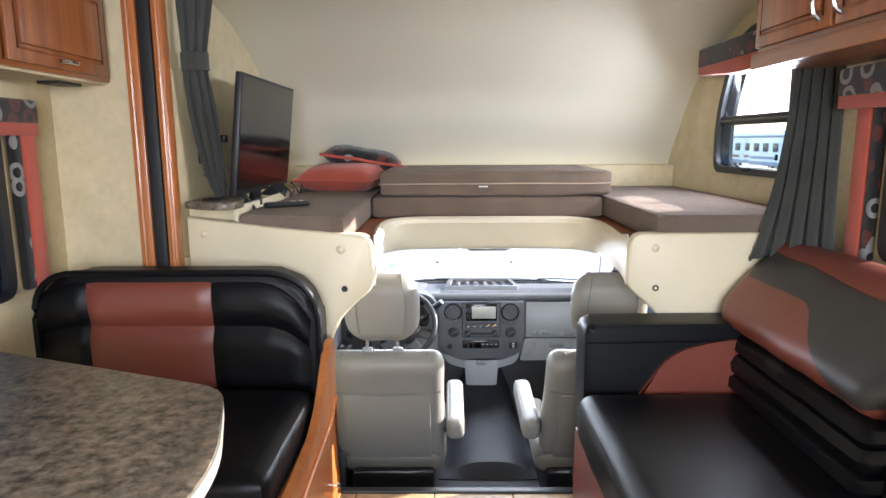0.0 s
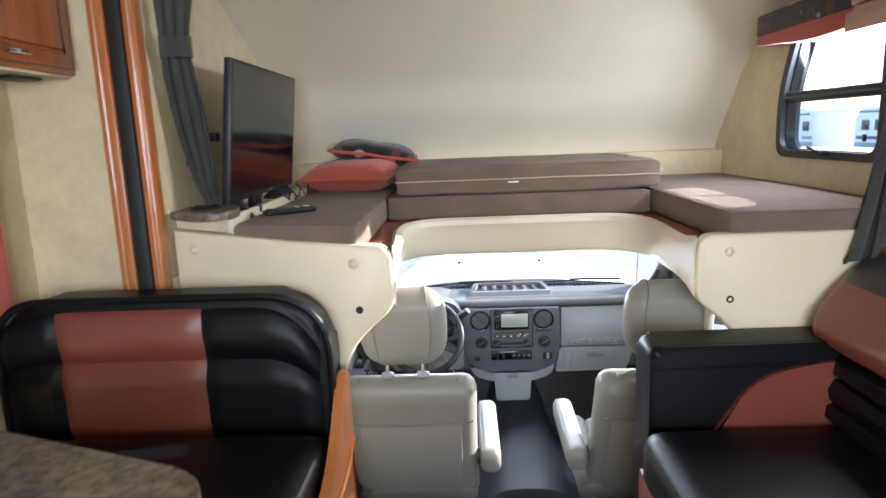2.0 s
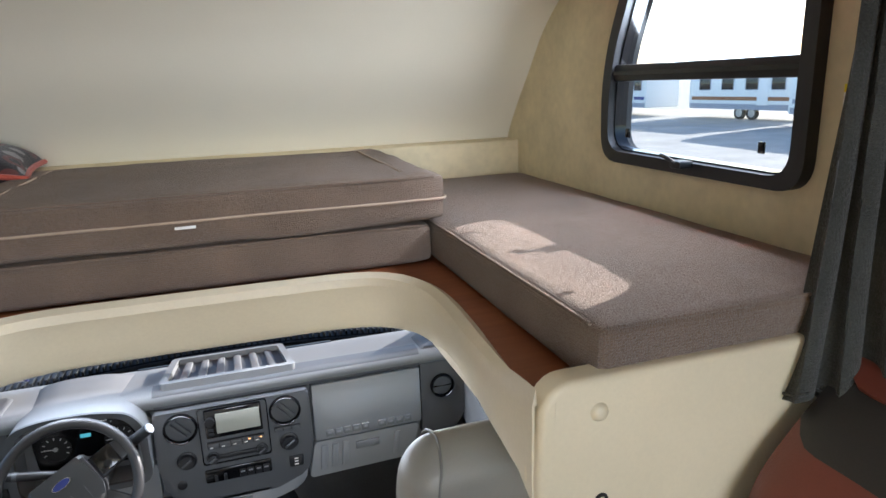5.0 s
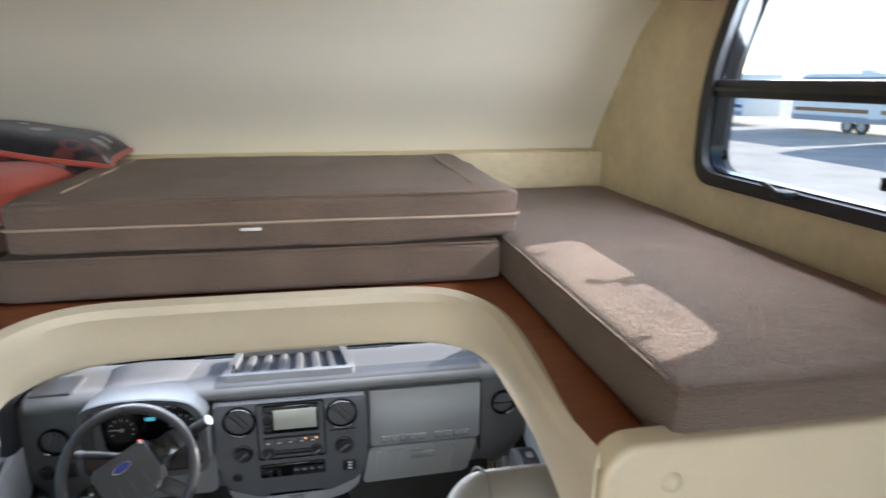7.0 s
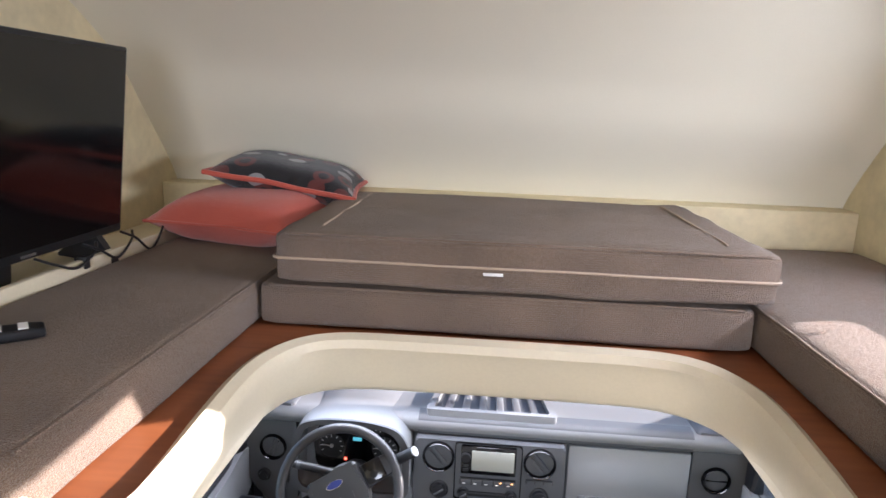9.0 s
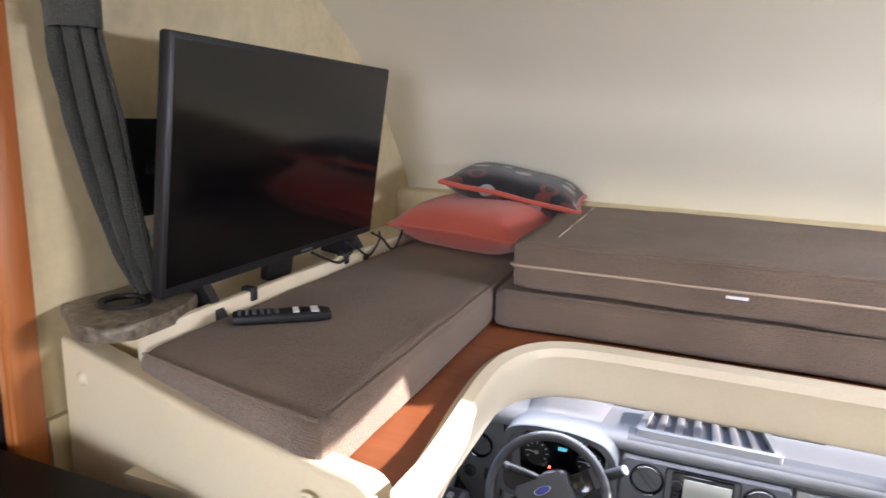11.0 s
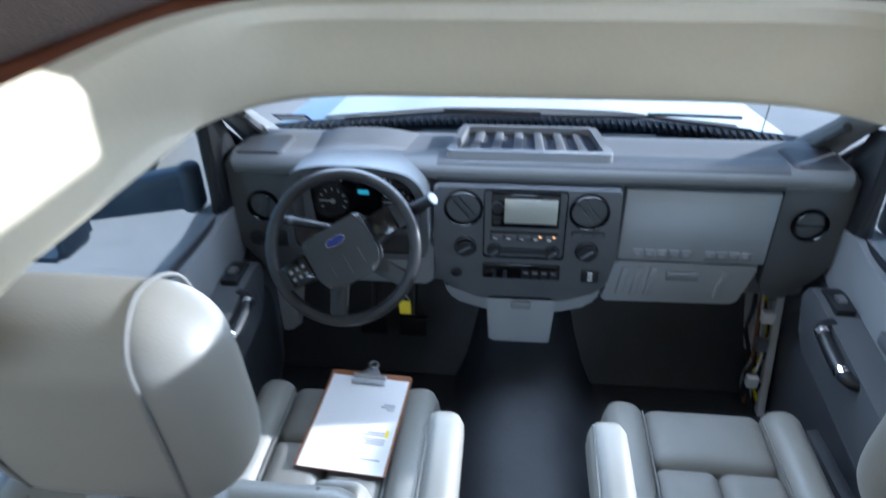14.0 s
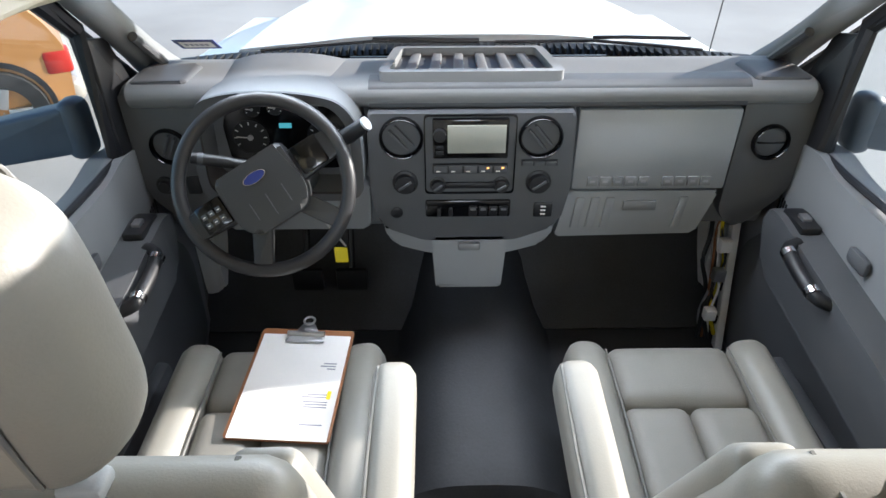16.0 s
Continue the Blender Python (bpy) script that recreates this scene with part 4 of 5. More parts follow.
def back_section(y0, y1, seed):
    """A leaning back cushion: ribbed black lower rolls, and a rounded russet top with a charcoal band across."""
    core = soft(0.08, y1 - y0 - 0.06, 0.44, 0.03, 0, 6)
    core.transform(pose(1.10, (y0 + y1) / 2, 0.68))
    t = part("back_cushion", core, LEATHER, sf)
    low = spline([(0.86, 0, 0.455), (0.80, 0, 0.475), (0.80, 0, 0.515), (0.835, 0, 0.53), (0.80, 0, 0.545), (0.805, 0, 0.585), (0.845, 0, 0.60), (0.81, 0, 0.615), (0.82, 0, 0.65), (0.865, 0, 0.665)], 5)
    top = spline([(0.865, 0, 0.665), (0.80, 0, 0.685), (0.785, 0, 0.735), (0.82, 0, 0.80), (0.90, 0, 0.885), (0.985, 0, 0.945), (1.06, 0, 0.965), (1.12, 0, 0.94), (1.155, 0, 0.86)], 10)

    def at_(line, s):
        k = min(len(line) - 1.001, max(0, s * (len(line) - 1)))
        return line[int(k)].lerp(line[int(k) + 1], k - int(k))

    def strip(name, line, f0, f1, mat, lift=0.0, label=""):
        rows, n = [], 40
        for i in range(n + 1):
            v = i / n
            e = min(v, 1 - v) * (y1 - y0)
            pinch = 0.045 * max(0, 1 - e / 0.06) ** 2
            row = []
            for k in range(15):
                p = at_(line, f0(v) + (f1(v) - f0(v)) * k / 14)
                q = p + Vector((1.0, 0, 0.62)).normalized() * (pinch - lift)
                q += Vector((0.004, 0, 0.002)) * noise.noise((p.z * 16, v * 7, seed))
                row.append((q.x, y0 + (y1 - y0) * v, q.z))
            rows.append(row)
        return part(name, sheet(rows, 0.008), mat, t, label)

    ease = lambda a, z, v: (lambda w: w * w * (3 - 2 * w))(max(0.0, min(1.0, (v - a) / (z - a))))
    f1 = lambda v: 0.46 - 0.30 * (1 - ease(0.10, 0.55, v))
    f2 = lambda v: 0.60 - 0.04 * (1 - ease(0.35, 0.75, v))
    strip("lower_roll", low, lambda v: 0.0, lambda v: 1.0, LEATHER)
    strip("front_panel", top, lambda v: 0.0, f1, BROWN, label="russet leatherette panel")
    strip("middle_band", top, f1, f2, CHARCOAL_LEATHER, 0.0006, "charcoal leatherette band")
    strip("top_panel", top, f2, lambda v: 1.0, BROWN, label="russet leatherette panel")
    return t


back_section(1.18, 2.05, 1.0)
back_section(0.3, 1.175, 4.0)
back_section(-0.6, 0.295, 7.0)

# ---- cab: dash ----
dash = thing("dashboard", "grey moulded truck dashboard with a dark centre stack", "dashboard")
prof = [(3.93, 0.25), (3.93, 0.345), (3.82, 0.40), (3.68, 0.455), (3.48, 0.462), (3.452, 0.452), (3.446, 0.428), (3.46, 0.402), (3.50, 0.392), (3.50, 0.17), (3.53, 0.02), (3.72, -0.02), (3.84, 0.1)]
part("dash_body", prism(rounded(prof, [0, 0.02, 0.05, 0.05, 0.03, 0.015, 0.015, 0.02, 0.01, 0.02, 0.03, 0.05, 0], 4), -0.82, 0.82, "yz"), DASH_TOP, dash)
part("dash_lip", prism(rounded([(3.50, 0.393), (3.455, 0.40), (3.452, 0.452), (3.47, 0.464), (3.52, 0.464)], 0.008, 3), -0.245, 0.665, "yz"), DASH, dash, "darker front edge of the dash top")
# storage tray on top
tray = part("tray", ring(rounded([(-0.222, 3.465), (0.222, 3.465), (0.192, 3.67), (-0.192, 3.67)], 0.02, 4), rounded([(-0.196, 3.485), (0.196, 3.485), (0.172, 3.655), (-0.172, 3.655)], 0.012, 4), 0.455, 0.486, "xy"), DASH_TOP, dash)
part("tray_floor", prism([(-0.2, 3.48), (0.2, 3.48), (0.175, 3.66), (-0.175, 3.66)], 0.462, 0.466, "xy"), DASH, tray)
for i in range(6):
    x = -0.15 + 0.06 * i
    part("tray_rib", prism(rounded([(x - 0.014, 3.487), (x + 0.014, 3.487), (x * 0.9 + 0.012, 3.652), (x * 0.9 - 0.012, 3.652)], 0.004, 2), 0.463, 0.474, "xy", 0.003), DASH_TOP, tray)
part("vent_slot", box(-0.32, 0.38, 3.72, 3.735, 0.428, 0.442, 0.002), BLACK, dash)
part("vent_slot", box(-0.06, 0.08, 3.685, 3.70, 0.449, 0.458, 0.002), GLOSS, dash)

# centre stack
stack = part("centre_fascia", prism(rounded([(-0.25, 0.398), (0.25, 0.398), (0.256, 0.2), (0.235, 0.085), (0.12, 0.04), (-0.12, 0.04), (-0.235, 0.085), (-0.256, 0.2)], [0.01, 0.01, 0.03, 0.03, 0.02, 0.02, 0.03, 0.03], 4), 3.425, 3.52, "xz", 0.008, 3), DASH, dash, "dark slate centre stack")
part("lower_chin", prism(rounded([(-0.235, 0.1), (0.235, 0.1), (0.215, 0.015), (0.1, -0.02), (-0.1, -0.02), (-0.215, 0.015)], 0.03, 4), 3.45, 3.56, "xz", 0.01, 3), DASH_LIGHT, dash, "grey lower chin")
part("stack_frame", ring(rect(-0.115, 0.11, 0.185, 0.396, 0.012), rect(-0.112, 0.107, 0.188, 0.393, 0.012), 3.419, 3.43, "xz"), GLOSS, stack)


def round_vent(parent, x, y, z, r=0.054, turn=40, shut=False):
    v = part("air_vent", lathe([(r, 0.0), (r, 0.012), (r * 0.94, 0.017), (r * 0.86, 0.012), (r * 0.84, -0.01), (0, -0.012)], 28), GLOSS, parent, "round black air vent", at=pose(x, y, z, 90))
    if shut:
        part("vent_flap", lathe([(r * 0.78, -0.004), (r * 0.74, 0.004), (0, 0.010)], 24), DASH, v, "closed grey flap")
        part("flap_seam", box(-r * 0.74, r * 0.74, -0.0015, 0.0015, 0.004, 0.011, 0.0005), GLOSS, v)
        return v
    for k in (-1, 1):
        part("vane", box(-r * 0.78 + abs(k) * 0.008, r * 0.78 - abs(k) * 0.008, k * r * 0.17 - 0.003, k * r * 0.17 + 0.003, -0.006, 0.012, 0.001), DASH, v, at=pose(0, 0, 0, 0, 0, turn))
    return v


round_vent(stack, -0.17, 3.425, 0.338, 0.054, -50), round_vent(stack, 0.168, 3.425, 0.338, 0.054, -50)
radio = part("radio", box(-0.094, 0.09, 3.412, 3.43, 0.286, 0.388, 0.004), GLOSS, stack, "black double-size radio")
# the pale base colour is the screen's reflection, painted in
part("radio_screen", box(-0.058, 0.083, 3.4095, 3.413, 0.302, 0.374, 0.001), material("radio_screen_glare", rgb("9a9c94"), 0.12, vary=0.02, bump=0), radio, "radio screen with a pale reflection painted in")
part("radio_knob", lathe([(0.016, 0), (0.015, 0.012), (0.0, 0.013)], 20), BLACK, radio, at=pose(-0.077, 3.412, 0.35, 90))
for k in range(2):
    part("radio_key", box(-0.086, -0.068, 3.409, 3.413, 0.298 + 0.014 * k, 0.308 + 0.014 * k, 0.001), BLACK, radio)
clim = part("climate_panel", box(-0.096, 0.092, 3.416, 3.43, 0.243, 0.268, 0.003), BLACK, stack)
for k in range(5):
    part("climate_key", box(-0.092 + 0.037 * k, -0.058 + 0.037 * k, 3.413, 3.417, 0.246, 0.265, 0.002), DASH, clim)
    if k in (3, 4):
        part("indicator", box(-0.072 + 0.037 * k, -0.066 + 0.037 * k, 3.4115, 3.4135, 0.259, 0.262), LED_AMBER, clim, "lit amber light")
    part("key_mark", box(-0.086 + 0.037 * k, -0.076 + 0.037 * k, 3.4117, 3.4135, 0.25, 0.2525), PAPER, clim)
part("climate_slot", box(-0.07, 0.065, 3.418, 3.428, 0.2, 0.216, 0.003), BLACK, stack)
for x, z, r in ((-0.082, 0.209, 0.017), (0.078, 0.209, 0.017), (0.172, 0.215, 0.026), (-0.165, 0.216, 0.026)):
    kn = part("knob", lathe([(r * 1.25, 0), (r * 1.25, 0.004), (r, 0.006), (r * 0.92, 0.02), (0, 0.021)], 22), BLACK, stack, at=pose(x, 3.425, z, 90))
    part("knob_grip", box(-r * 0.75, r * 0.75, -0.003, 0.003, 0.018, 0.026, 0.001), DASH, kn, at=pose(0, 0, 0, 0, 0, 35))
ks = part("key_strip", box(0.125, 0.215, 3.418, 3.43, 0.262, 0.277, 0.002), BLACK, stack)
for k in range(3):
    part("strip_key", box(0.128 + 0.029 * k, 0.154 + 0.029 * k, 3.4155, 3.419, 0.264, 0.275, 0.001), DASH, ks)
sw_panel = part("switch_panel", box(-0.115, 0.105, 3.418, 3.45, 0.115, 0.165, 0.006), GLOSS, stack)
for k in range(4):
    u = part("upfitter_switch", box(-0.003 + 0.026 * k, 0.019 + 0.026 * k, 3.41, 3.42, 0.122, 0.15, 0.003), BLACK, sw_panel)
    part("switch_mark", box(0.001 + 0.026 * k, 0.015 + 0.026 * k, 3.4085, 3.4105, 0.141, 0.146), STEEL, u)
for k in range(2):
    part("brake_slider", box(-0.085 + 0.03 * k, -0.075 + 0.03 * k, 3.41, 3.42, 0.122, 0.145, 0.002), BLACK, sw_panel)
part("power_socket", lathe([(0.016, 0), (0.016, 0.008), (0.012, 0.01), (0, 0.009)], 18), BLACK, stack, at=pose(-0.19, 3.43, 0.128, 90))
part("side_slot", box(-0.225, -0.135, 3.437, 3.45, 0.068, 0.092, 0.006), GLOSS, stack)
part("usb_plate", box(0.165, 0.215, 3.42, 3.44, 0.112, 0.155, 0.005), BLACK, stack)
for k in range(3):
    part("plate_mark", box(0.183, 0.196, 3.4185, 3.4215, 0.121 + 0.011 * k, 0.125 + 0.011 * k), PAPER, stack)
bin_ = part("fold_bin", prism(rounded([(-0.102, 0.05), (0.102, 0.05), (0.092, -0.11), (0.086, -0.118), (-0.086, -0.118), (-0.092, -0.11)], 0.012, 4), 3.425, 3.50, "xz", 0.01, 3), DASH_LIGHT, dash, "grey fold-out bin")
part("bin_latch", box(-0.03, 0.03, 3.412, 3.43, 0.012, 0.036, 0.006), DASH_TOP, bin_)

# glove box side
gl = part("glove_panel", box(0.265, 0.668, 3.462, 3.51, 0.168, 0.39, 0.008), DASH_LIGHT, dash, "light grey upper glove panel")
xs = 0.305
for k, wdt in enumerate((26, 26, 26, 24, 26, 0, 26, 26, 24, 26)):
    if wdt:
        raised = part("raised_letter_block", box(xs, xs + 0.027, 3.4575, 3.463, 0.182, 0.208, 0.0012), DASH_TOP, gl)
        part("letter_notch", box(xs + 0.007, xs + 0.020, 3.4568, 3.458, 0.192, 0.198), DASH_LIGHT, raised)
    xs += 0.033 if wdt else 0.03
gd = part("glove_door", prism(rounded([(0.262, 0.162), (0.66, 0.162), (0.62, 0.03), (0.235, 0.022)], 0.012, 4), 3.468, 3.54, "xz", 0.008, 3), DASH_LIGHT, dash, "grey glove box door")
part("glove_latch", box(0.41, 0.50, 3.461, 3.47, 0.105, 0.135, 0.004), DASH_TOP, gd)
for x in (0.285, 0.325, 0.365, 0.56):
    part("door_ridge", prism(rounded([(x, 0.145), (x + 0.022, 0.145), (x + 0.012, 0.05), (x - 0.01, 0.05)], 0.004, 2), 3.463, 3.47, "xz", 0.002), DASH_LIGHT, gd)
for s in (-1, 1):
    col = part("end_column", prism(rounded([(s * 0.672, 0.468), (s * 0.835, 0.462), (s * 0.86, 0.40), (s * 0.85, 0.16), (s * 0.72, 0.03), (s * 0.672, 0.1)], [0.02, 0.04, 0.05, 0.06, 0.05, 0.02], 5), 3.47, 3.60, "xz", 0.012, 3), DASH, dash, "dark slate end column")
    round_vent(col, s * 0.755, 3.47, 0.30, 0.047, 65, s > 0)
# instrument binnacle
bez = [(x, z) for x, z in rounded([(-0.655, 0.20), (-0.262, 0.20), (-0.262, 0.39), (-0.30, 0.452), (-0.40, 0.474), (-0.55, 0.474), (-0.63, 0.452), (-0.655, 0.39)], 0.05, 4)]
inn = frame_ring(bez, -0.022)
part("binnacle_hood", ring(bez, inn, 3.37, 3.66, "xz"), DASH_TOP, dash, "grey instrument hood")
part("binnacle_lip", ring(frame_ring(bez, 0.001), frame_ring(bez, -0.024), 3.362, 3.374, "xz"), DASH, dash)
part("binnacle_face", prism(inn, 3.47, 3.48, "xz"), DASH_LIGHT, dash)
clus = part("instrument_panel", prism(rounded([(-0.60, 0.24), (-0.315, 0.24), (-0.305, 0.37), (-0.35, 0.43), (-0.56, 0.43), (-0.61, 0.37)], 0.03, 4), 3.462, 3.472, "xz"), GLOSS, dash, "black instrument cluster")
for x, z, r in ((-0.545, 0.325, 0.045), (-0.36, 0.325, 0.045), (-0.53, 0.398, 0.02), (-0.475, 0.402, 0.02), (-0.39, 0.398, 0.02)):
    g = part("gauge", lathe([(r, 0), (r, 0.002), (r * 0.93, 0.002), (r * 0.93, 0.0005), (0, 0.001)], 28), BLACK, clus, at=pose(x, 3.462, z, 90))
    for k in range(9 if r > 0.03 else 4):
        a = radians(210 - k * (240 / (8 if r > 0.03 else 3)))
        part("tick", box(r * 0.72, r * 0.9, -0.0012, 0.0012, 0.001, 0.0022), PAPER, g, at=pose(0, 0, 0, 0, 0, math.degrees(a)))
    part("needle", box(-r * 0.1, r * 0.75, -0.0012, 0.0012, 0.003, 0.0045), PAPER, g, at=pose(0, 0, 0, 0, 0, 175))
    part("needle_hub", lathe([(r * 0.16, 0), (r * 0.15, 0.006), (0, 0.0065)], 14), STEEL, g)
part("trip_display", box(-0.47, -0.44, 3.459, 3.463, 0.35, 0.362), LED_BLUE, clus, "lit blue display")
part("warning_lamp", box(-0.50, -0.492, 3.459, 3.463, 0.275, 0.283), LED_RED, clus, "lit red warning lamp")
part("column_cover", prism(rounded([(-0.66, 0.2), (-0.26, 0.2), (-0.265, 0.05), (-0.655, 0.05)], 0.02, 4), 3.47, 3.55, "xz", 0.01), DASH_LIGHT, dash, "grey knee panel")
for k in range(7):
    part("speaker_slit", box(-0.292, -0.276, 3.496, 3.5, 0.24 + 0.009 * k, 0.244 + 0.009 * k), BLACK, dash)
part("lamp_switch", lathe([(0.024, 0), (0.024, 0.006), (0.017, 0.008), (0.015, 0.02), (0, 0.021)], 20), BLACK, dash, at=pose(-0.79, 3.47, 0.19, 90))
part("dimmer_plate", box(-0.735, -0.70, 3.462, 3.48, 0.165, 0.215, 0.004), BLACK, dash)

# ---- steering wheel and column ----
TILT_W = 28
HUBGREY = material("dark_grey_soft_plastic", rgb("333435"), 0.5, vary=0.05, grain=350, bump=0.25, depth=0.0006)
RIMGREY = material("dark_rim_leatherette", rgb("2c2c2e"), 0.42, vary=0.06, grain=350, bump=0.25, depth=0.0006)
swm = pose(-0.453, 3.2, 0.33, 90 - TILT_W, 0, 0)      # local z towards the driver
swh = thing("steering_wheel", "dark four-spoke steering wheel, turned, with a blue oval badge", "steering wheel", swm @ pose(0, 0, 0, 0, 0, 32))
R = 0.182
part("rim", tube([(R * math.cos(a), R * math.sin(a), 0) for a in [i * 2 * math.pi / 56 for i in range(56)]], 0.0155, 12, True), RIMGREY, swh)
hub = part("hub_pad", prism(rounded([(-0.082, 0.058), (0.082, 0.058), (0.084, -0.05), (0.062, -0.088), (-0.062, -0.088), (-0.084, -0.05)], [0.012, 0.012, 0.015, 0.016, 0.016, 0.015], 4), -0.02, 0.03, "xy", 0.012, 3), HUBGREY, swh, "dark grey padded hub")
bd = part("badge", lathe([(0.026, 0), (0.025, 0.002), (0, 0.003)], 28), BLUE, hub, "plain blue oval badge", at=Matrix.Translation((0, 0.02, 0.031)) @ Matrix.Diagonal((1, 0.42, 1, 1)))
part("badge_rim", tube([(0.026 * math.cos(a), 0.026 * math.sin(a), 0.001) for a in [i * 2 * math.pi / 28 for i in range(28)]], 0.0016, 6, True), CHROME, hub, at=Matrix.Translation((0, 0.02, 0.031)) @ Matrix.Diagonal((1, 0.42, 1, 1)))
for x in (-0.04, 0.0, 0.04):
    part("hub_groove", box(x - 0.001, x + 0.001, -0.06 - 0.01 * (x == 0), -0.02, 0.0295, 0.0312, 0.0004), DASH, hub)
for s in (-1, 1):
    sk = part("spoke", prism(rounded([(s * 0.07, 0.035), (s * 0.18, 0.03), (s * 0.18, -0.03), (s * 0.07, -0.04)], 0.01, 3), -0.016, 0.012, "xy", 0.006), BLACK, swh)
    pad = part("spoke_pad", box(*sorted((s * 0.09, s * 0.152)), -0.031, 0.033, 0.01, 0.02, 0.004), GLOSS, sk)
    if s < 0:
        for i in range(3):
            for j in range(2):
                part("wheel_key", box(-0.145 + 0.017 * i, -0.133 + 0.017 * i, -0.018 + 0.02 * j, -0.006 + 0.02 * j, 0.017, 0.021, 0.001), DASH, pad)
                part("key_mark", box(-0.142 + 0.017 * i, -0.136 + 0.017 * i, -0.0135 + 0.02 * j, -0.0115 + 0.02 * j, 0.0208, 0.0214), PAPER, pad)
    part("lower_spoke", prism(rounded([(s * 0.03, -0.08), (s * 0.075, -0.07), (s * 0.12, -0.145), (s * 0.085, -0.165)], 0.008, 3), -0.014, 0.008, "xy", 0.004), HUBGREY, swh)
scol = thing("steering_column", "grey steering column shroud with stalks", "steering column")
part("shroud", tube([(-0.453, 3.24, 0.325), (-0.453, 3.34, 0.27), (-0.453, 3.52, 0.175)], [0.055, 0.065, 0.07], 14), DASH, scol)
st = part("wiper_stalk", tube([(-0.49, 3.29, 0.33), (-0.56, 3.285, 0.345), (-0.625, 3.275, 0.36)], [0.011, 0.014, 0.013], 10), BLACK, scol)
part("stalk_ring", tube([(-0.60, 3.279, 0.3545), (-0.612, 3.277, 0.357)], 0.0145, 10), DASH, st)
gs = part("gear_lever", tube([(-0.40, 3.31, 0.33), (-0.33, 3.29, 0.375), (-0.275, 3.275, 0.41), (-0.235, 3.265, 0.44)], [0.011, 0.014, 0.018, 0.016], 12), BLACK, scol)
part("lever_tip", tube([(-0.237, 3.2655, 0.4385), (-0.231, 3.264, 0.443)], 0.0155, 14), STEEL, gs, "silver lever tip")
ky = thing("ignition_key", "key with a bright yellow tag hanging from the column", "key")
part("key_blade", tube([(-0.39, 3.33, 0.20), (-0.36, 3.32, 0.17), (-0.33, 3.32, 0.12), (-0.315, 3.325, 0.09)], 0.003, 6), STEEL, ky)
part("tag", box(-0.345, -0.312, 3.325, 3.328, 0.04, 0.085, 0.003), YELLOW, ky, "yellow paper tag")
for x in (-0.50, -0.36):
    pd = thing("pedal", "black rubber foot pedal under the dash", "pedal", group="pedals")
    part("pad", box(x - 0.05, x + 0.05, 3.62, 3.64, -0.28, -0.2, 0.008), BLACK, pd)
    part("lever", tube([(x, 3.64, -0.22), (x, 3.72, -0.05), (x, 3.74, 0.08)], 0.01, 6), BLACK, pd)

# exposed wiring and body metal by the passenger's foot well
wr = thing("wiring_loom", "bundle of exposed wires beside the open foot well trim", "wiring")
rng = random.Random(4)
for k in range(7):
    x = 0.735 + 0.008 * k
    pts = [(x + rng.uniform(-0.015, 0.015), 3.62 - 0.02 * j + rng.uniform(-0.015, 0.015), 0.03 - 0.085 * j) for j in range(6)]
    part("wire", tube(spline(pts, 4), 0.004 if k % 3 else 0.007, 6), (BLACK, STEEL, HARDBOARD, BLACK, PAPER, BLACK, YELLOW)[k], wr)
for z in (-0.06, -0.16, -0.3):
    part("connector", box(0.74, 0.775, 3.53 + z * 0.1, 3.56 + z * 0.1, z - 0.02, z + 0.02, 0.004), (PAPER, STEEL, BLACK)[int(-z * 10) % 3], wr)
mp = thing("door_pillar_metal", "cream painted body metal with bolt holes by the door", "body panel")
part("flange", prism([(3.50, -0.44), (3.53, -0.44), (3.66, 0.06), (3.63, 0.06)], 0.80, 0.825, "yz", 0.004), WHITE, mp)
for k in range(4):
    part("bolt_hole", box(0.797, 0.801, 3.535 + 0.028 * k, 3.547 + 0.028 * k, -0.36 + 0.11 * k, -0.33 + 0.11 * k), BLACK, mp)


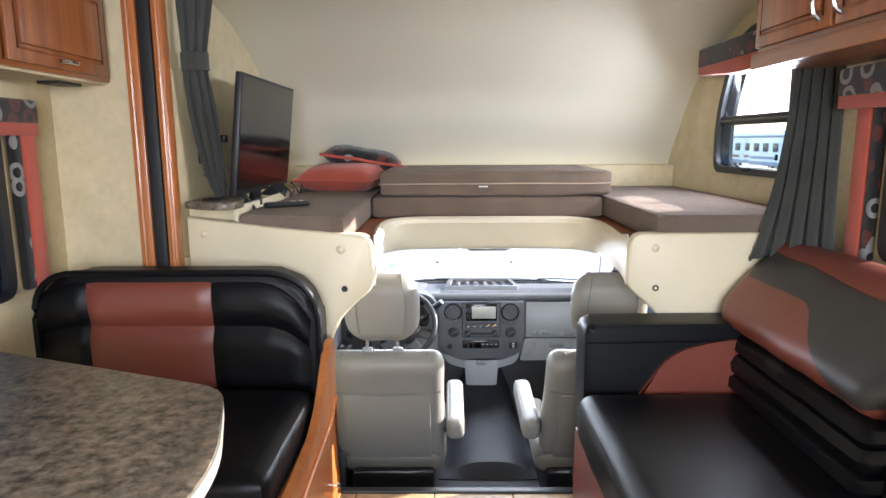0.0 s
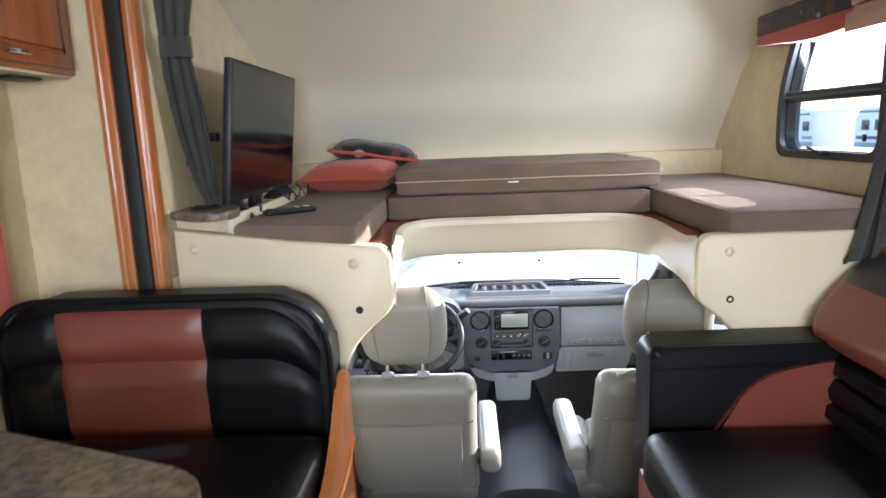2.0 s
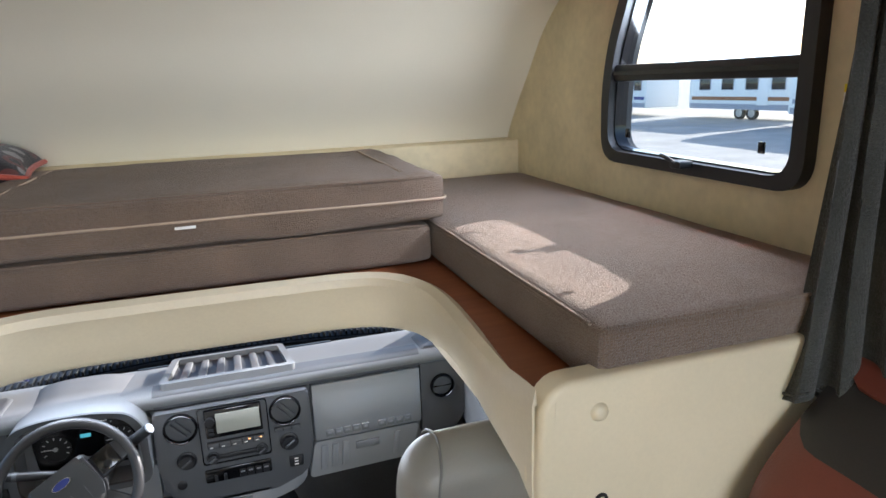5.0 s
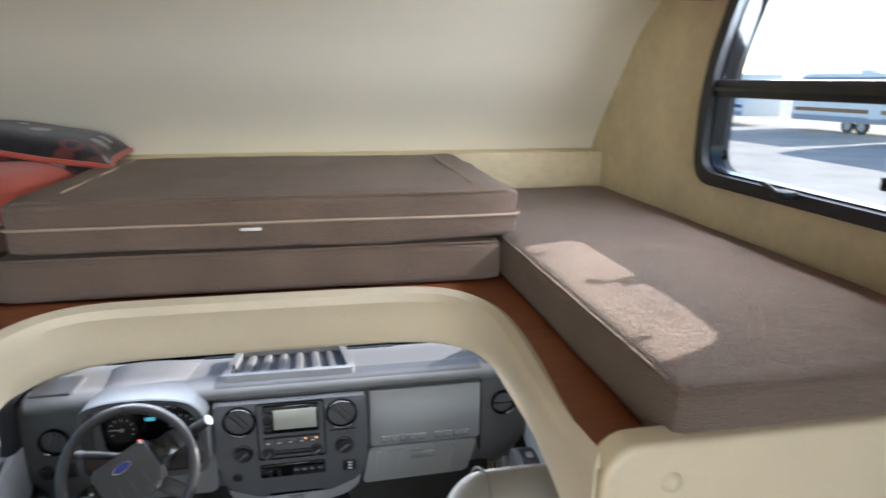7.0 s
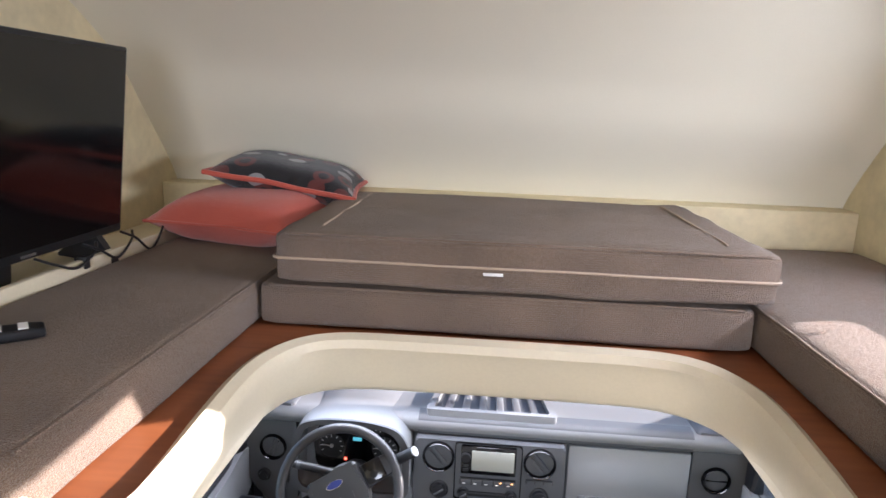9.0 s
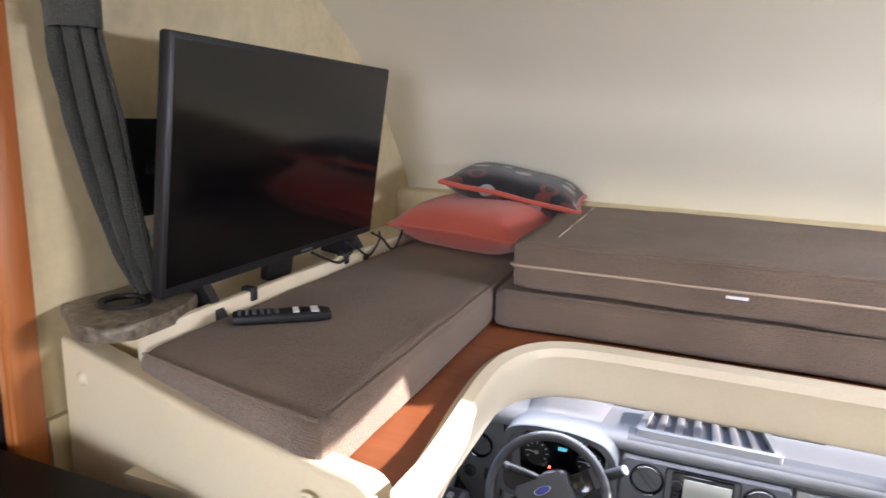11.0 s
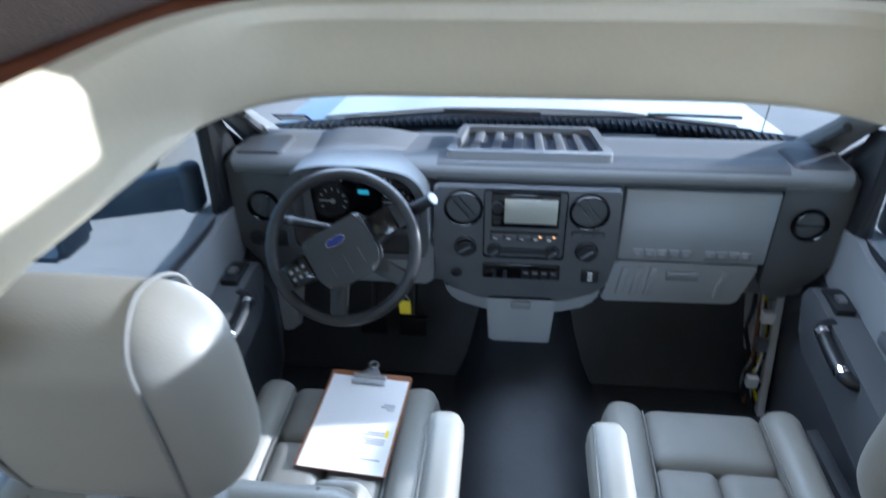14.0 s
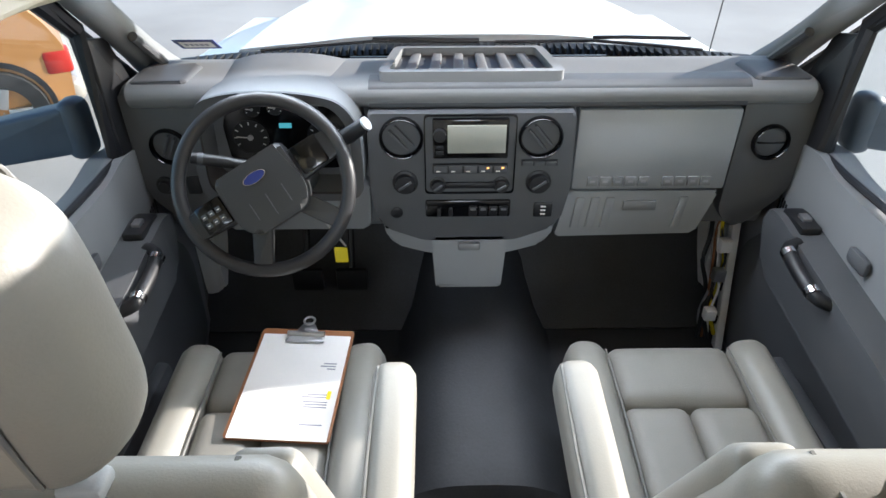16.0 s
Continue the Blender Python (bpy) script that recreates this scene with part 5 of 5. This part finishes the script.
# ---- cab doors ----
def cab_door(s):
    t = thing("cab_door", "grey cab door, closed, with a dark arm rest and a chrome pull", "door", group="cab doors")
    sill = [(2.2, -0.45), (3.62, -0.45), (3.66, -0.1), (3.62, 0.27), (3.40, 0.30), (3.30, 0.275), (3.0, 0.27), (2.9, 0.22), (2.2, 0.20)]
    part("panel", prism(rounded(sill, [0.02, 0.05, 0.1, 0.05, 0.03, 0.05, 0.06, 0.05, 0.02], 5), *sorted((s * 0.845, s * 0.93)), "yz", 0.02, 3), DASH_TOP, t)
    rest = part("arm_rest", prism(rounded([(3.42, 0.14), (3.36, 0.16), (2.45, 0.03), (2.45, -0.13), (3.36, -0.01)], 0.03, 4), *sorted((s * 0.765, s * 0.86)), "yz", 0.015, 3), DASH, t, "dark arm rest")
    part("pull_bar", tube(spline([(s * 0.775, 3.255, 0.135), (s * 0.742, 3.225, 0.128), (s * 0.742, 3.095, 0.106), (s * 0.775, 3.065, 0.095)], 6), 0.016, 10), BLACK, rest)
    for y, z in ((3.222, 0.127), (3.098, 0.107)):
        part("chrome_collar", tube([(s * 0.742, y + 0.008, z + 0.0015), (s * 0.742, y - 0.008, z - 0.0015)], 0.0185, 12), CHROME, rest, "chrome collar")
    sp = part("switch_plate", box(*sorted((s * 0.785, s * 0.835)), 3.27, 3.37, 0.135, 0.165, 0.005), BLACK, rest)
    part("window_switch", box(*sorted((s * 0.80, s * 0.822)), 3.30, 3.33, 0.162, 0.174, 0.003), STEEL, sp)
    part("door_lever", box(*sorted((s * 0.828, s * 0.846)), 3.09, 3.165, 0.15, 0.19, 0.012), DASH, t)
    part("lower_panel", prism(rounded([(2.25, -0.42), (3.58, -0.42), (3.60, -0.1), (3.46, 0.06), (2.25, -0.06)], 0.05, 4), *sorted((s * 0.836, s * 0.85)), "yz", 0.006, 2), DASH, t, "slate lower door panel")
    part("map_pocket", box(*sorted((s * 0.80, s * 0.86)), 2.5, 3.25, -0.38, -0.22, 0.02), DASH, t, "dark map pocket")
    for k in range(10):
        part("speaker_slit", box(*sorted((s * 0.842, s * 0.848)), 3.38 + 0.012 * k, 3.384 + 0.012 * k, -0.1 + 0.004 * k, 0.1 + 0.004 * k), BLACK, t)
    part("sail_panel", prism(rounded([(3.42, 0.28), (3.64, 0.30), (3.50, 0.56), (3.42, 0.58)], 0.01, 3), *sorted((s * 0.85, s * 0.89)), "yz", 0.006), BLACK, t, "black mirror sail panel")
    part("window_seal", tube(spline([(s * 0.87, 3.42, 0.29), (s * 0.87, 3.30, 0.285), (s * 0.87, 3.0, 0.28), (s * 0.87, 2.9, 0.23), (s * 0.87, 2.25, 0.215)], 5), 0.009, 8), BLACK, t)
    part("window_frame", tube([(s * 0.87, 3.42, 0.30), (s * 0.87, 3.42, 0.60), (s * 0.86, 3.15, 0.83), (s * 0.86, 2.3, 0.84)], 0.02, 8), BLACK, t)
    g = part("window_pane", prism([(3.42, 0.27), (3.42, 0.58), (3.15, 0.82), (2.2, 0.83), (2.2, 0.22), (2.9, 0.23), (3.0, 0.27)], *sorted((s * 0.884, s * 0.888)), "yz"), GLASS, t)
    g.visible_shadow = False
    return t


cab_door(-1), cab_door(1)


MIRROR_GREY = material("slate_mirror_plastic", rgb("4a5462"), 0.45, vary=0.08, grain=300, bump=0.15, depth=0.0006)


def tow_mirror(s):
    t = thing("door_mirror", "large slate-grey towing mirror on an arm outside the door", "mirror", group="door mirrors")
    part("mount", box(*sorted((s * 0.93, s * 0.99)), 3.42, 3.50, 0.28, 0.43, 0.025, 3), MIRROR_GREY, t)
    part("arm", prism(rounded([(s * 0.96, 0.42), (s * 1.38, 0.33), (s * 1.38, 0.23), (s * 0.96, 0.30)], 0.02, 3), 3.42, 3.49, "xz", 0.012, 3), MIRROR_GREY, t)
    hd = part("housing", prism(rounded([(s * 1.36, 0.12), (s * 1.58, 0.12), (s * 1.60, 0.52), (s * 1.36, 0.52)], 0.04, 5), 3.38, 3.52, "xz", 0.025, 3), MIRROR_GREY, t)
    part("mirror_glass", prism(rounded([(s * 1.38, 0.27), (s * 1.56, 0.27), (s * 1.575, 0.5), (s * 1.38, 0.5)], 0.03, 4), 3.376, 3.384, "xz"), CHROME, hd, "mirror glass")
    part("spot_glass", prism(rounded([(s * 1.38, 0.14), (s * 1.56, 0.14), (s * 1.56, 0.25), (s * 1.38, 0.25)], 0.03, 4), 3.376, 3.384, "xz"), CHROME, hd, "lower mirror glass")
    part("bracket", box(*sorted((s * 1.365, s * 1.40)), 3.37, 3.385, 0.2, 0.34, 0.006), CHROME, hd)
    return t


tow_mirror(-1), tow_mirror(1)
rv = thing("rear_view_mirror", "black framed rear-view mirror hanging at the windscreen", "mirror", pose(0.03, 3.36, 0.75, -12))
part("housing", soft(0.24, 0.035, 0.065, 0.016, 0, 8), BLACK, rv)
part("glass_face", box(-0.11, 0.11, -0.019, -0.016, -0.025, 0.025, 0.001), CHROME, rv, "mirror glass")
part("stalk", tube([(0, 0.01, 0.02), (0, 0.06, 0.07)], 0.008, 8), BLACK, rv)


# ---- cab seats ----
def cab_seat(x, s, label):
    """A grey cab seat; s: the side on which its arm rest lies."""
    t = thing("cab_seat", label, "seat", pose(x, 0, 0), "cab seats")
    part("pedestal", box(-0.2, 0.2, 2.62, 3.05, -0.45, -0.24, 0.02), BLACK, t)
    part("cushion_base", soft(0.50, 0.52, 0.12, 0.05, 0, 8), SEAT, t, at=pose(0, 2.93, -0.205, 4))
    cu = part("cushion_front", soft(0.30, 0.19, 0.10, 0.035, 0.008, 10, 0.001, 2), SEAT_DOT, t, "perforated centre panel", at=pose(0, 3.07, -0.15, 4))
    for k in (-1, 1):
        part("cushion_rear", soft(0.152, 0.27, 0.10, 0.03, 0.006, 8, 0.001, 3 + k), SEAT_DOT, t, "perforated centre panel", at=pose(k * 0.0755, 2.845, -0.164, 4))
        b = part("cushion_bolster", soft(0.105, 0.50, 0.125, 0.045, 0.004, 10, 0.001, 5 + k), SEAT, t, at=pose(k * 0.202, 2.93, -0.155, 4, k * -6))
        part("bolster_seam", tube([(-k * 0.046, -0.2, 0.046), (-k * 0.047, 0.0, 0.05), (-k * 0.046, 0.22, 0.044)], 0.003, 6), PIPING, b)
    back = part("backrest", soft(0.50, 0.125, 0.60, 0.055, 0, 16, 0.003, 9), SEAT, t, at=pose(0, 2.475, 0.175, 24))
    part("back_panel", box(-0.19, 0.19, -0.072, -0.058, -0.28, 0.12, 0.006), SEAT, back, "plain vinyl rear panel")
    part("back_seam", tube([(-0.235, -0.058, 0.135), (0, -0.066, 0.125), (0.235, -0.058, 0.135)], 0.004, 6), PIPING, back)
    part("back_insert", soft(0.28, 0.05, 0.46, 0.02, 0, 8), SEAT_DOT, back, "perforated front panel", at=pose(0, 0.05, -0.02))
    for k in (-1, 1):
        part("back_piping", tube([(k * 0.19, 0.0625, -0.25), (k * 0.19, 0.0628, 0.2), (k * 0.185, 0.05, 0.278), (k * 0.18, 0.0, 0.3005), (k * 0.18, -0.045, 0.283)], 0.0035, 6), PIPING, back)
        part("back_bolster", soft(0.09, 0.07, 0.48, 0.03, 0, 8), SEAT, back, at=pose(k * 0.19, 0.055, -0.03))
    egg = soft(0.315, 0.125, 0.285, 0.061, 0.004, 18, 0.002, 12)
    for v in egg.verts:
        h = v.co.z / 0.142
        v.co.x *= 1 - (0.20 if h > 0 else 0.30) * abs(h) ** 3
        v.co.y += 0.012 * h * h
    hr = part("headrest", egg, SEAT, t, at=pose(-0.005, 2.345, 0.652, 8))
    for k in (-1, 1):
        part("headrest_piping", tube(spline([(k * 0.09, -0.058, -0.09), (k * 0.10, -0.0655, 0.0), (k * 0.098, -0.061, 0.07), (k * 0.088, -0.042, 0.122), (k * 0.08, 0.012, 0.1465), (k * 0.088, 0.066, 0.122), (k * 0.10, 0.068, 0.06), (k * 0.10, 0.0665, -0.06)], 5), 0.0026, 6), PIPING, hr)
        part("headrest_post", tube([(k * 0.065 - 0.01, 2.362, 0.53), (k * 0.065 - 0.01, 2.385, 0.42)], 0.007, 10), CHROME, t, "chrome post")
        part("post_collar", soft(0.045, 0.035, 0.02, 0.008, 0, 3), DASH_LIGHT, t, "grey plastic collar", at=pose(k * 0.065 - 0.01, 2.372, 0.462))
    ar = part("arm_rest", soft(0.082, 0.44, 0.10, 0.032, 0.002, 12, 0.001, 14), SEAT, t, at=pose(s * 0.30, 2.66, 0.075, 5))
    part("arm_piping", tube([(-0.03, 0.2, 0.042), (-0.034, 0.0, 0.045), (-0.03, -0.2, 0.042)], 0.003, 6), PIPING, ar)
    part("arm_pivot", lathe([(0.035, 0), (0.035, 0.05), (0, 0.05)], 16, m=pose(s * 0.25, 2.53, 0.05, 0, 90 * s)), BLACK, t)
    part("side_shield", box(*sorted((-s * 0.235, -s * 0.262)), 2.66, 3.1, -0.40, -0.2, 0.012), DASH, t, "grey plastic side shield")
    return t


cab_seat(-0.465, 1, "grey vinyl driver's seat with head rest and one arm rest")
cab_seat(0.475, -1, "grey vinyl passenger seat with head rest and one arm rest")
cl = thing("clipboard", "brown clipboard holding white printed sheets on the seat", "clipboard", pose(-0.415, 3.035, -0.088, 5, 0, -4))
part("board", prism(rect(-0.114, 0.114, -0.16, 0.16, 0.012), 0.0, 0.004, "xy"), HARDBOARD, cl)
pp = part("sheet", prism(rect(-0.106, 0.108, -0.158, 0.14, 0.001), 0.0045, 0.006, "xy"), PAPER, cl, "white printed sheet")
rng = random.Random(8)
for k, (y, w) in enumerate([(0.05, 0.03), (0.042, 0.036), (0.034, 0.02), (-0.04, 0.05), (-0.047, 0.06), (-0.06, 0.055), (-0.067, 0.05), (-0.074, 0.052), (-0.12, 0.05)]):
    part("text_line", box(0.09 - w, 0.09, y, y + 0.0035, 0.006, 0.0065), INK, pp, "grey line of print")
part("highlight", box(0.085, 0.094, -0.05, -0.028, 0.006, 0.0066), YELLOW, pp, "yellow highlight")
part("clip_plate", prism(rounded([(-0.05, 0.112), (0.05, 0.112), (0.03, 0.14), (0.012, 0.175), (-0.012, 0.175), (-0.03, 0.14)], 0.008, 3), 0.008, 0.014, "xy", 0.002), STEEL, cl, "steel clip")
part("clip_roll", tube([(-0.045, 0.135, 0.016), (0.045, 0.135, 0.016)], 0.007, 10), STEEL, cl)
part("clip_loop", tube([(0.013 * math.cos(a), 0.175 + 0.013 * math.sin(a), 0.02) for a in [i * math.pi / 8 for i in range(16)]], 0.003, 6, True), STEEL, cl)

stk = thing("windscreen_sticker", "blue and white sticker inside the windscreen", "sticker", look((-0.702, 3.662, 0.497), (-0.702, 4.194, 1.344)))
part("blue_border", box(-0.052, 0.052, -0.036, 0.036, -0.001, 0.001), BLUE, stk)
part("white_field", box(-0.042, 0.042, -0.023, 0.023, 0.0005, 0.0016), PAPER, stk)
for k in range(5):
    part("print_bar", box(-0.032 + 0.013 * k, -0.023 + 0.013 * k, -0.009, 0.009, 0.0012, 0.002), INK, stk)

# ---- outside ----
structure("ground", sheet([[(x, y, -1.2) for x in (-900, -60, 60, 900)] for y in (-900, -60, 60, 900)]), ASPHALT, "pale grey asphalt of the parking lot", "ground")
hood = thing("truck_hood", "white painted hood and front wings of the motorhome's truck", "hood")
rows = []
for i in range(15):
    k = i / 14
    y = 4.06 + 1.25 * k
    row = []
    for j in range(25):
        u = j / 12 - 1
        w = 0.86 - 0.12 * k
        x = u * w
        z = 0.395 - 0.10 * k ** 2 - 0.05 * abs(u) ** 3 - 0.30 * max(0, abs(u) - 0.86) * 4 * abs(u)
        z += 0.04 * max(0, 1 - (abs(u) / 0.55) ** 4) * (0.35 + 0.65 * min(1, k * 4))
        row.append((x, y, z))
    rows.append(row)
part("hood_skin", sheet(rows, 0.01), WHITE, hood)
part("nose", box(-0.74, 0.74, 5.28, 5.45, -0.4, 0.27, 0.08, 4), WHITE, hood)
for s in (-1, 1):
    part("wing", prism(rounded([(3.7, -0.4), (5.35, -0.4), (5.35, 0.16), (4.0, 0.27), (3.7, 0.25)], 0.08, 4), *sorted((s * 0.80, s * 0.99)), "yz", 0.05, 4), WHITE, hood)
    part("washer_jet", box(s * 0.28 - 0.012, s * 0.28 + 0.012, 4.5, 4.53, 0.425, 0.437, 0.004), BLACK, hood)
cowl = thing("cowl_grille", "black slatted cowl grille below the windscreen", "grille")
part("cowl_base", sheet([[(x, 3.96 + d - 0.16 * (abs(x) / 0.86) ** 2, z) for x in [-0.86 + 0.0717 * j for j in range(25)]] for d, z in ((0.0, 0.355), (0.09, 0.388), (0.12, 0.382))], 0.01), BLACK, cowl)
for j in range(70):
    x = -0.80 + 1.6 * j / 69
    y = 4.0 - 0.16 * (abs(x) / 0.86) ** 2
    part("slat", box(x - 0.004, x + 0.004, y - 0.02, y + 0.045, 0.372, 0.392), RUBBER, cowl, smooth=False)
for x0, x1 in ((-0.62, 0.05), (0.1, 0.72)):
    wp = thing("windscreen_wiper", "black windscreen wiper lying at the foot of the glass", "wiper", group="wipers")
    part("blade", tube([(x0, 4.02 - 0.2 * x0 * x0, 0.397), ((x0 + x1) / 2, 4.03 - 0.1 * (x0 + x1) ** 2 / 4, 0.40), (x1, 4.02 - 0.2 * x1 * x1, 0.397)], 0.005, 6), BLACK, wp)
    part("arm", tube([(x1, 4.03, 0.40), ((x0 + x1) / 2 + 0.1, 4.02, 0.408), ((x0 + x1) / 2, 4.03, 0.405)], 0.006, 6), BLACK, wp)
an = thing("radio_antenna", "thin black whip antenna on the wing", "antenna")
part("whip", tube([(0.88, 4.25, 0.22), (0.90, 4.22, 0.95)], 0.0025, 6), BLACK, an)
part("antenna_base", lathe([(0.02, 0), (0.012, 0.03), (0, 0.035)], 12, m=pose(0.88, 4.25, 0.215)), BLACK, an)


def wheel(parent, x, y, z, r, w, axis, name="wheel"):
    m = pose(x, y, z, 90, 0, 0) if axis == "y" else pose(x, y, z, 0, 90, 0)
    ty = part(name, lathe([(r * 0.62, -w / 2), (r * 0.95, -w / 2), (r, -w * 0.3), (r, w * 0.3), (r * 0.95, w / 2), (r * 0.62, w / 2)], 28, m=m), RUBBER, parent, "black tyre")
    part("rim", lathe([(r * 0.62, w * 0.45), (r * 0.6, w * 0.2), (r * 0.2, w * 0.3), (0, w * 0.32)], 24, m=m), STEEL, ty, "silver rim")
    for k in range(5):
        a = k * 2 * math.pi / 5
        part("spoke", box(r * 0.12, r * 0.6, -0.03, 0.03, w * 0.3, w * 0.5, 0.006), STEEL, ty, at=m @ pose(0, 0, 0, 0, 0, math.degrees(a)))
    return ty


car = thing("parked_car", "metallic tan hatchback parked on the asphalt lot", "car", pose(-5.01, 6.7, -1.2, 0, 0, 30))
side = rounded([(-2.1, 0.25), (1.85, 0.25), (1.9, 0.75), (1.78, 1.0), (1.3, 1.42), (-0.2, 1.48), (-1.0, 1.02), (-2.0, 0.85)], [0.1, 0.12, 0.1, 0.1, 0.15, 0.2, 0.1, 0.1], 5)
part("body", prism(side, -0.85, 0.85, "xz", 0.09, 4), TAN_PAINT, car)
for s in (-1, 1):
    part("side_window", prism(rounded([(-0.75, 1.02), (1.45, 1.05), (1.2, 1.36), (-0.15, 1.40)], 0.06, 4), *sorted((s * 0.853, s * 0.86)), "xz"), GLOSS, car, "dark side glass")
    part("tail_lamp", box(1.72, 1.915, *sorted((s * 0.66, s * 0.862)), 0.56, 0.74, 0.03), RED, car, "red tail lamp")
    for x in (-1.35, 1.35):
        part("wheel_arch", lathe([(0.385, -0.02), (0.385, 0.02), (0.345, 0.024), (0.345, -0.02)], 28), BLACK, car, "black wheel arch", at=pose(x, s * 0.848, 0.34, 90))
        wheel(car, x, s * 0.78, 0.33, 0.33, -0.22 * s, "y")
part("rear_bumper", box(1.68, 1.95, -0.83, 0.83, 0.3, 0.52, 0.08, 4), SILVER, car)
part("rear_glass", prism(rounded([(-0.6, 1.08), (0.6, 1.08), (0.5, 1.36), (-0.5, 1.36)], 0.05, 4), 0.0, 0.02, "xy"), GLOSS, car, at=pose(0.28, 0, 0, 0, 0, 0) @ Matrix(((0, 0, 1, 1.15), (1, 0, 0, 0), (0, 1, 0, 0), (0, 0, 0, 1))))


def trailer(label, m, length, stripe, seed):
    """A parked travel trailer with windows, a door, a stripe and wheels; built along its own x."""
    t = thing("travel_trailer", label, "trailer", m, "parked trailers")
    h = length / 2
    outline = rounded([(-h, 0.55), (h, 0.55), (h, 2.9), (h - 0.15, 3.05), (-h + 0.5, 3.05), (-h, 2.3)], [0.1, 0.1, 0.15, 0.1, 0.3, 0.3], 5)
    body = part("body", prism(outline, -1.2, 1.2, "xz", 0.05, 3), WHITE, t)
    part("stripe", box(-h + 0.2, h - 0.2, -1.212, -1.2, 1.05, 1.25), stripe, body)
    part("skirt", box(-h + 0.1, h - 0.1, -1.215, -1.2, 0.56, 0.85), INK, body)
    rng = random.Random(seed)
    for k in range(4):
        x = -h + 0.8 + k * (length - 1.6) / 3.4
        win = part("window", box(x, x + 0.8, -1.225, -1.2, 1.65, 2.25, 0.004), GLOSS, t, "dark trailer window")
        part("window_frame", ring(rect(x - 0.04, x + 0.84, 1.61, 2.29, 0.05), rect(x, x + 0.8, 1.65, 2.25, 0.04), -1.235, -1.2, "xz"), INK, win)
    part("door", box(h * 0.35, h * 0.35 + 0.7, -1.225, -1.2, 0.8, 2.55, 0.01), PAPER, t, "white entry door")
    part("awning", tube([(-h + 0.6, -1.3, 2.8), (h - 0.6, -1.3, 2.8)], 0.07, 10), INK, t, "rolled awning")
    part("roof_vent", box(-0.4, 0.3, -0.3, 0.3, 3.05, 3.25, 0.05), PAPER, t)
    for x in (0.1, 0.95):
        wheel(t, x, -1.05, 0.36, 0.36, 0.22, "y")
    part("hitch", box(-h - 1.0, -h, -0.06, 0.06, 0.5, 0.6, 0.02), BLACK, t)
    return t


rng = random.Random(2)
for k in range(9):
    y = -14 + 9.0 * k
    trailer("white travel trailer parked across the lot, with a coloured stripe", pose(27 + rng.uniform(-1.5, 1.5), y, -1.2, 0, 0, -90 + rng.uniform(-6, 6)), 7.0 + rng.uniform(-0.6, 1.0), (BLUE, INK, HARDBOARD)[k % 3], k)

# ---- floor tiles of the coach ----
tile_meshes = []
for k in range(4):
    b = box(-0.148, 0.148, -0.073, 0.073, -0.006, 0.0, 0.002)
    me = bpy.data.meshes.new("tile")
    b.to_mesh(me)
    b.free()
    me.materials.append(TILE)
    tile_meshes.append(me)
info = TILE.node_tree.nodes.new("ShaderNodeObjectInfo")
hue = TILE.node_tree.nodes.new("ShaderNodeHueSaturation")
mul = TILE.node_tree.nodes.new("ShaderNodeMath")
mul.operation = "MULTIPLY_ADD"
mul.inputs[1].default_value, mul.inputs[2].default_value = 0.5, 0.75
tl = TILE.node_tree.links
tl.new(info.outputs["Random"], mul.inputs[0]), tl.new(mul.outputs[0], hue.inputs["Value"])
tl.new(TILE.node_tree.nodes["Color Ramp"].outputs[0], hue.inputs["Color"])
tl.new(hue.outputs[0], TILE.node_tree.nodes["Principled BSDF"].inputs["Base Color"])
floor_ob = bpy.data.objects["floor"]
n = 0
for j in range(24):
    y = 1.96 - 0.15 * j
    for i in range(5):
        x = -0.60 + 0.30 * i + (0.15 if j % 2 else 0.0)
        o = new("tile", tile_meshes[n % 4])
        o.matrix_basis = pose(x - 0.1, y, 0)
        o.parent = floor_ob
        n += 1
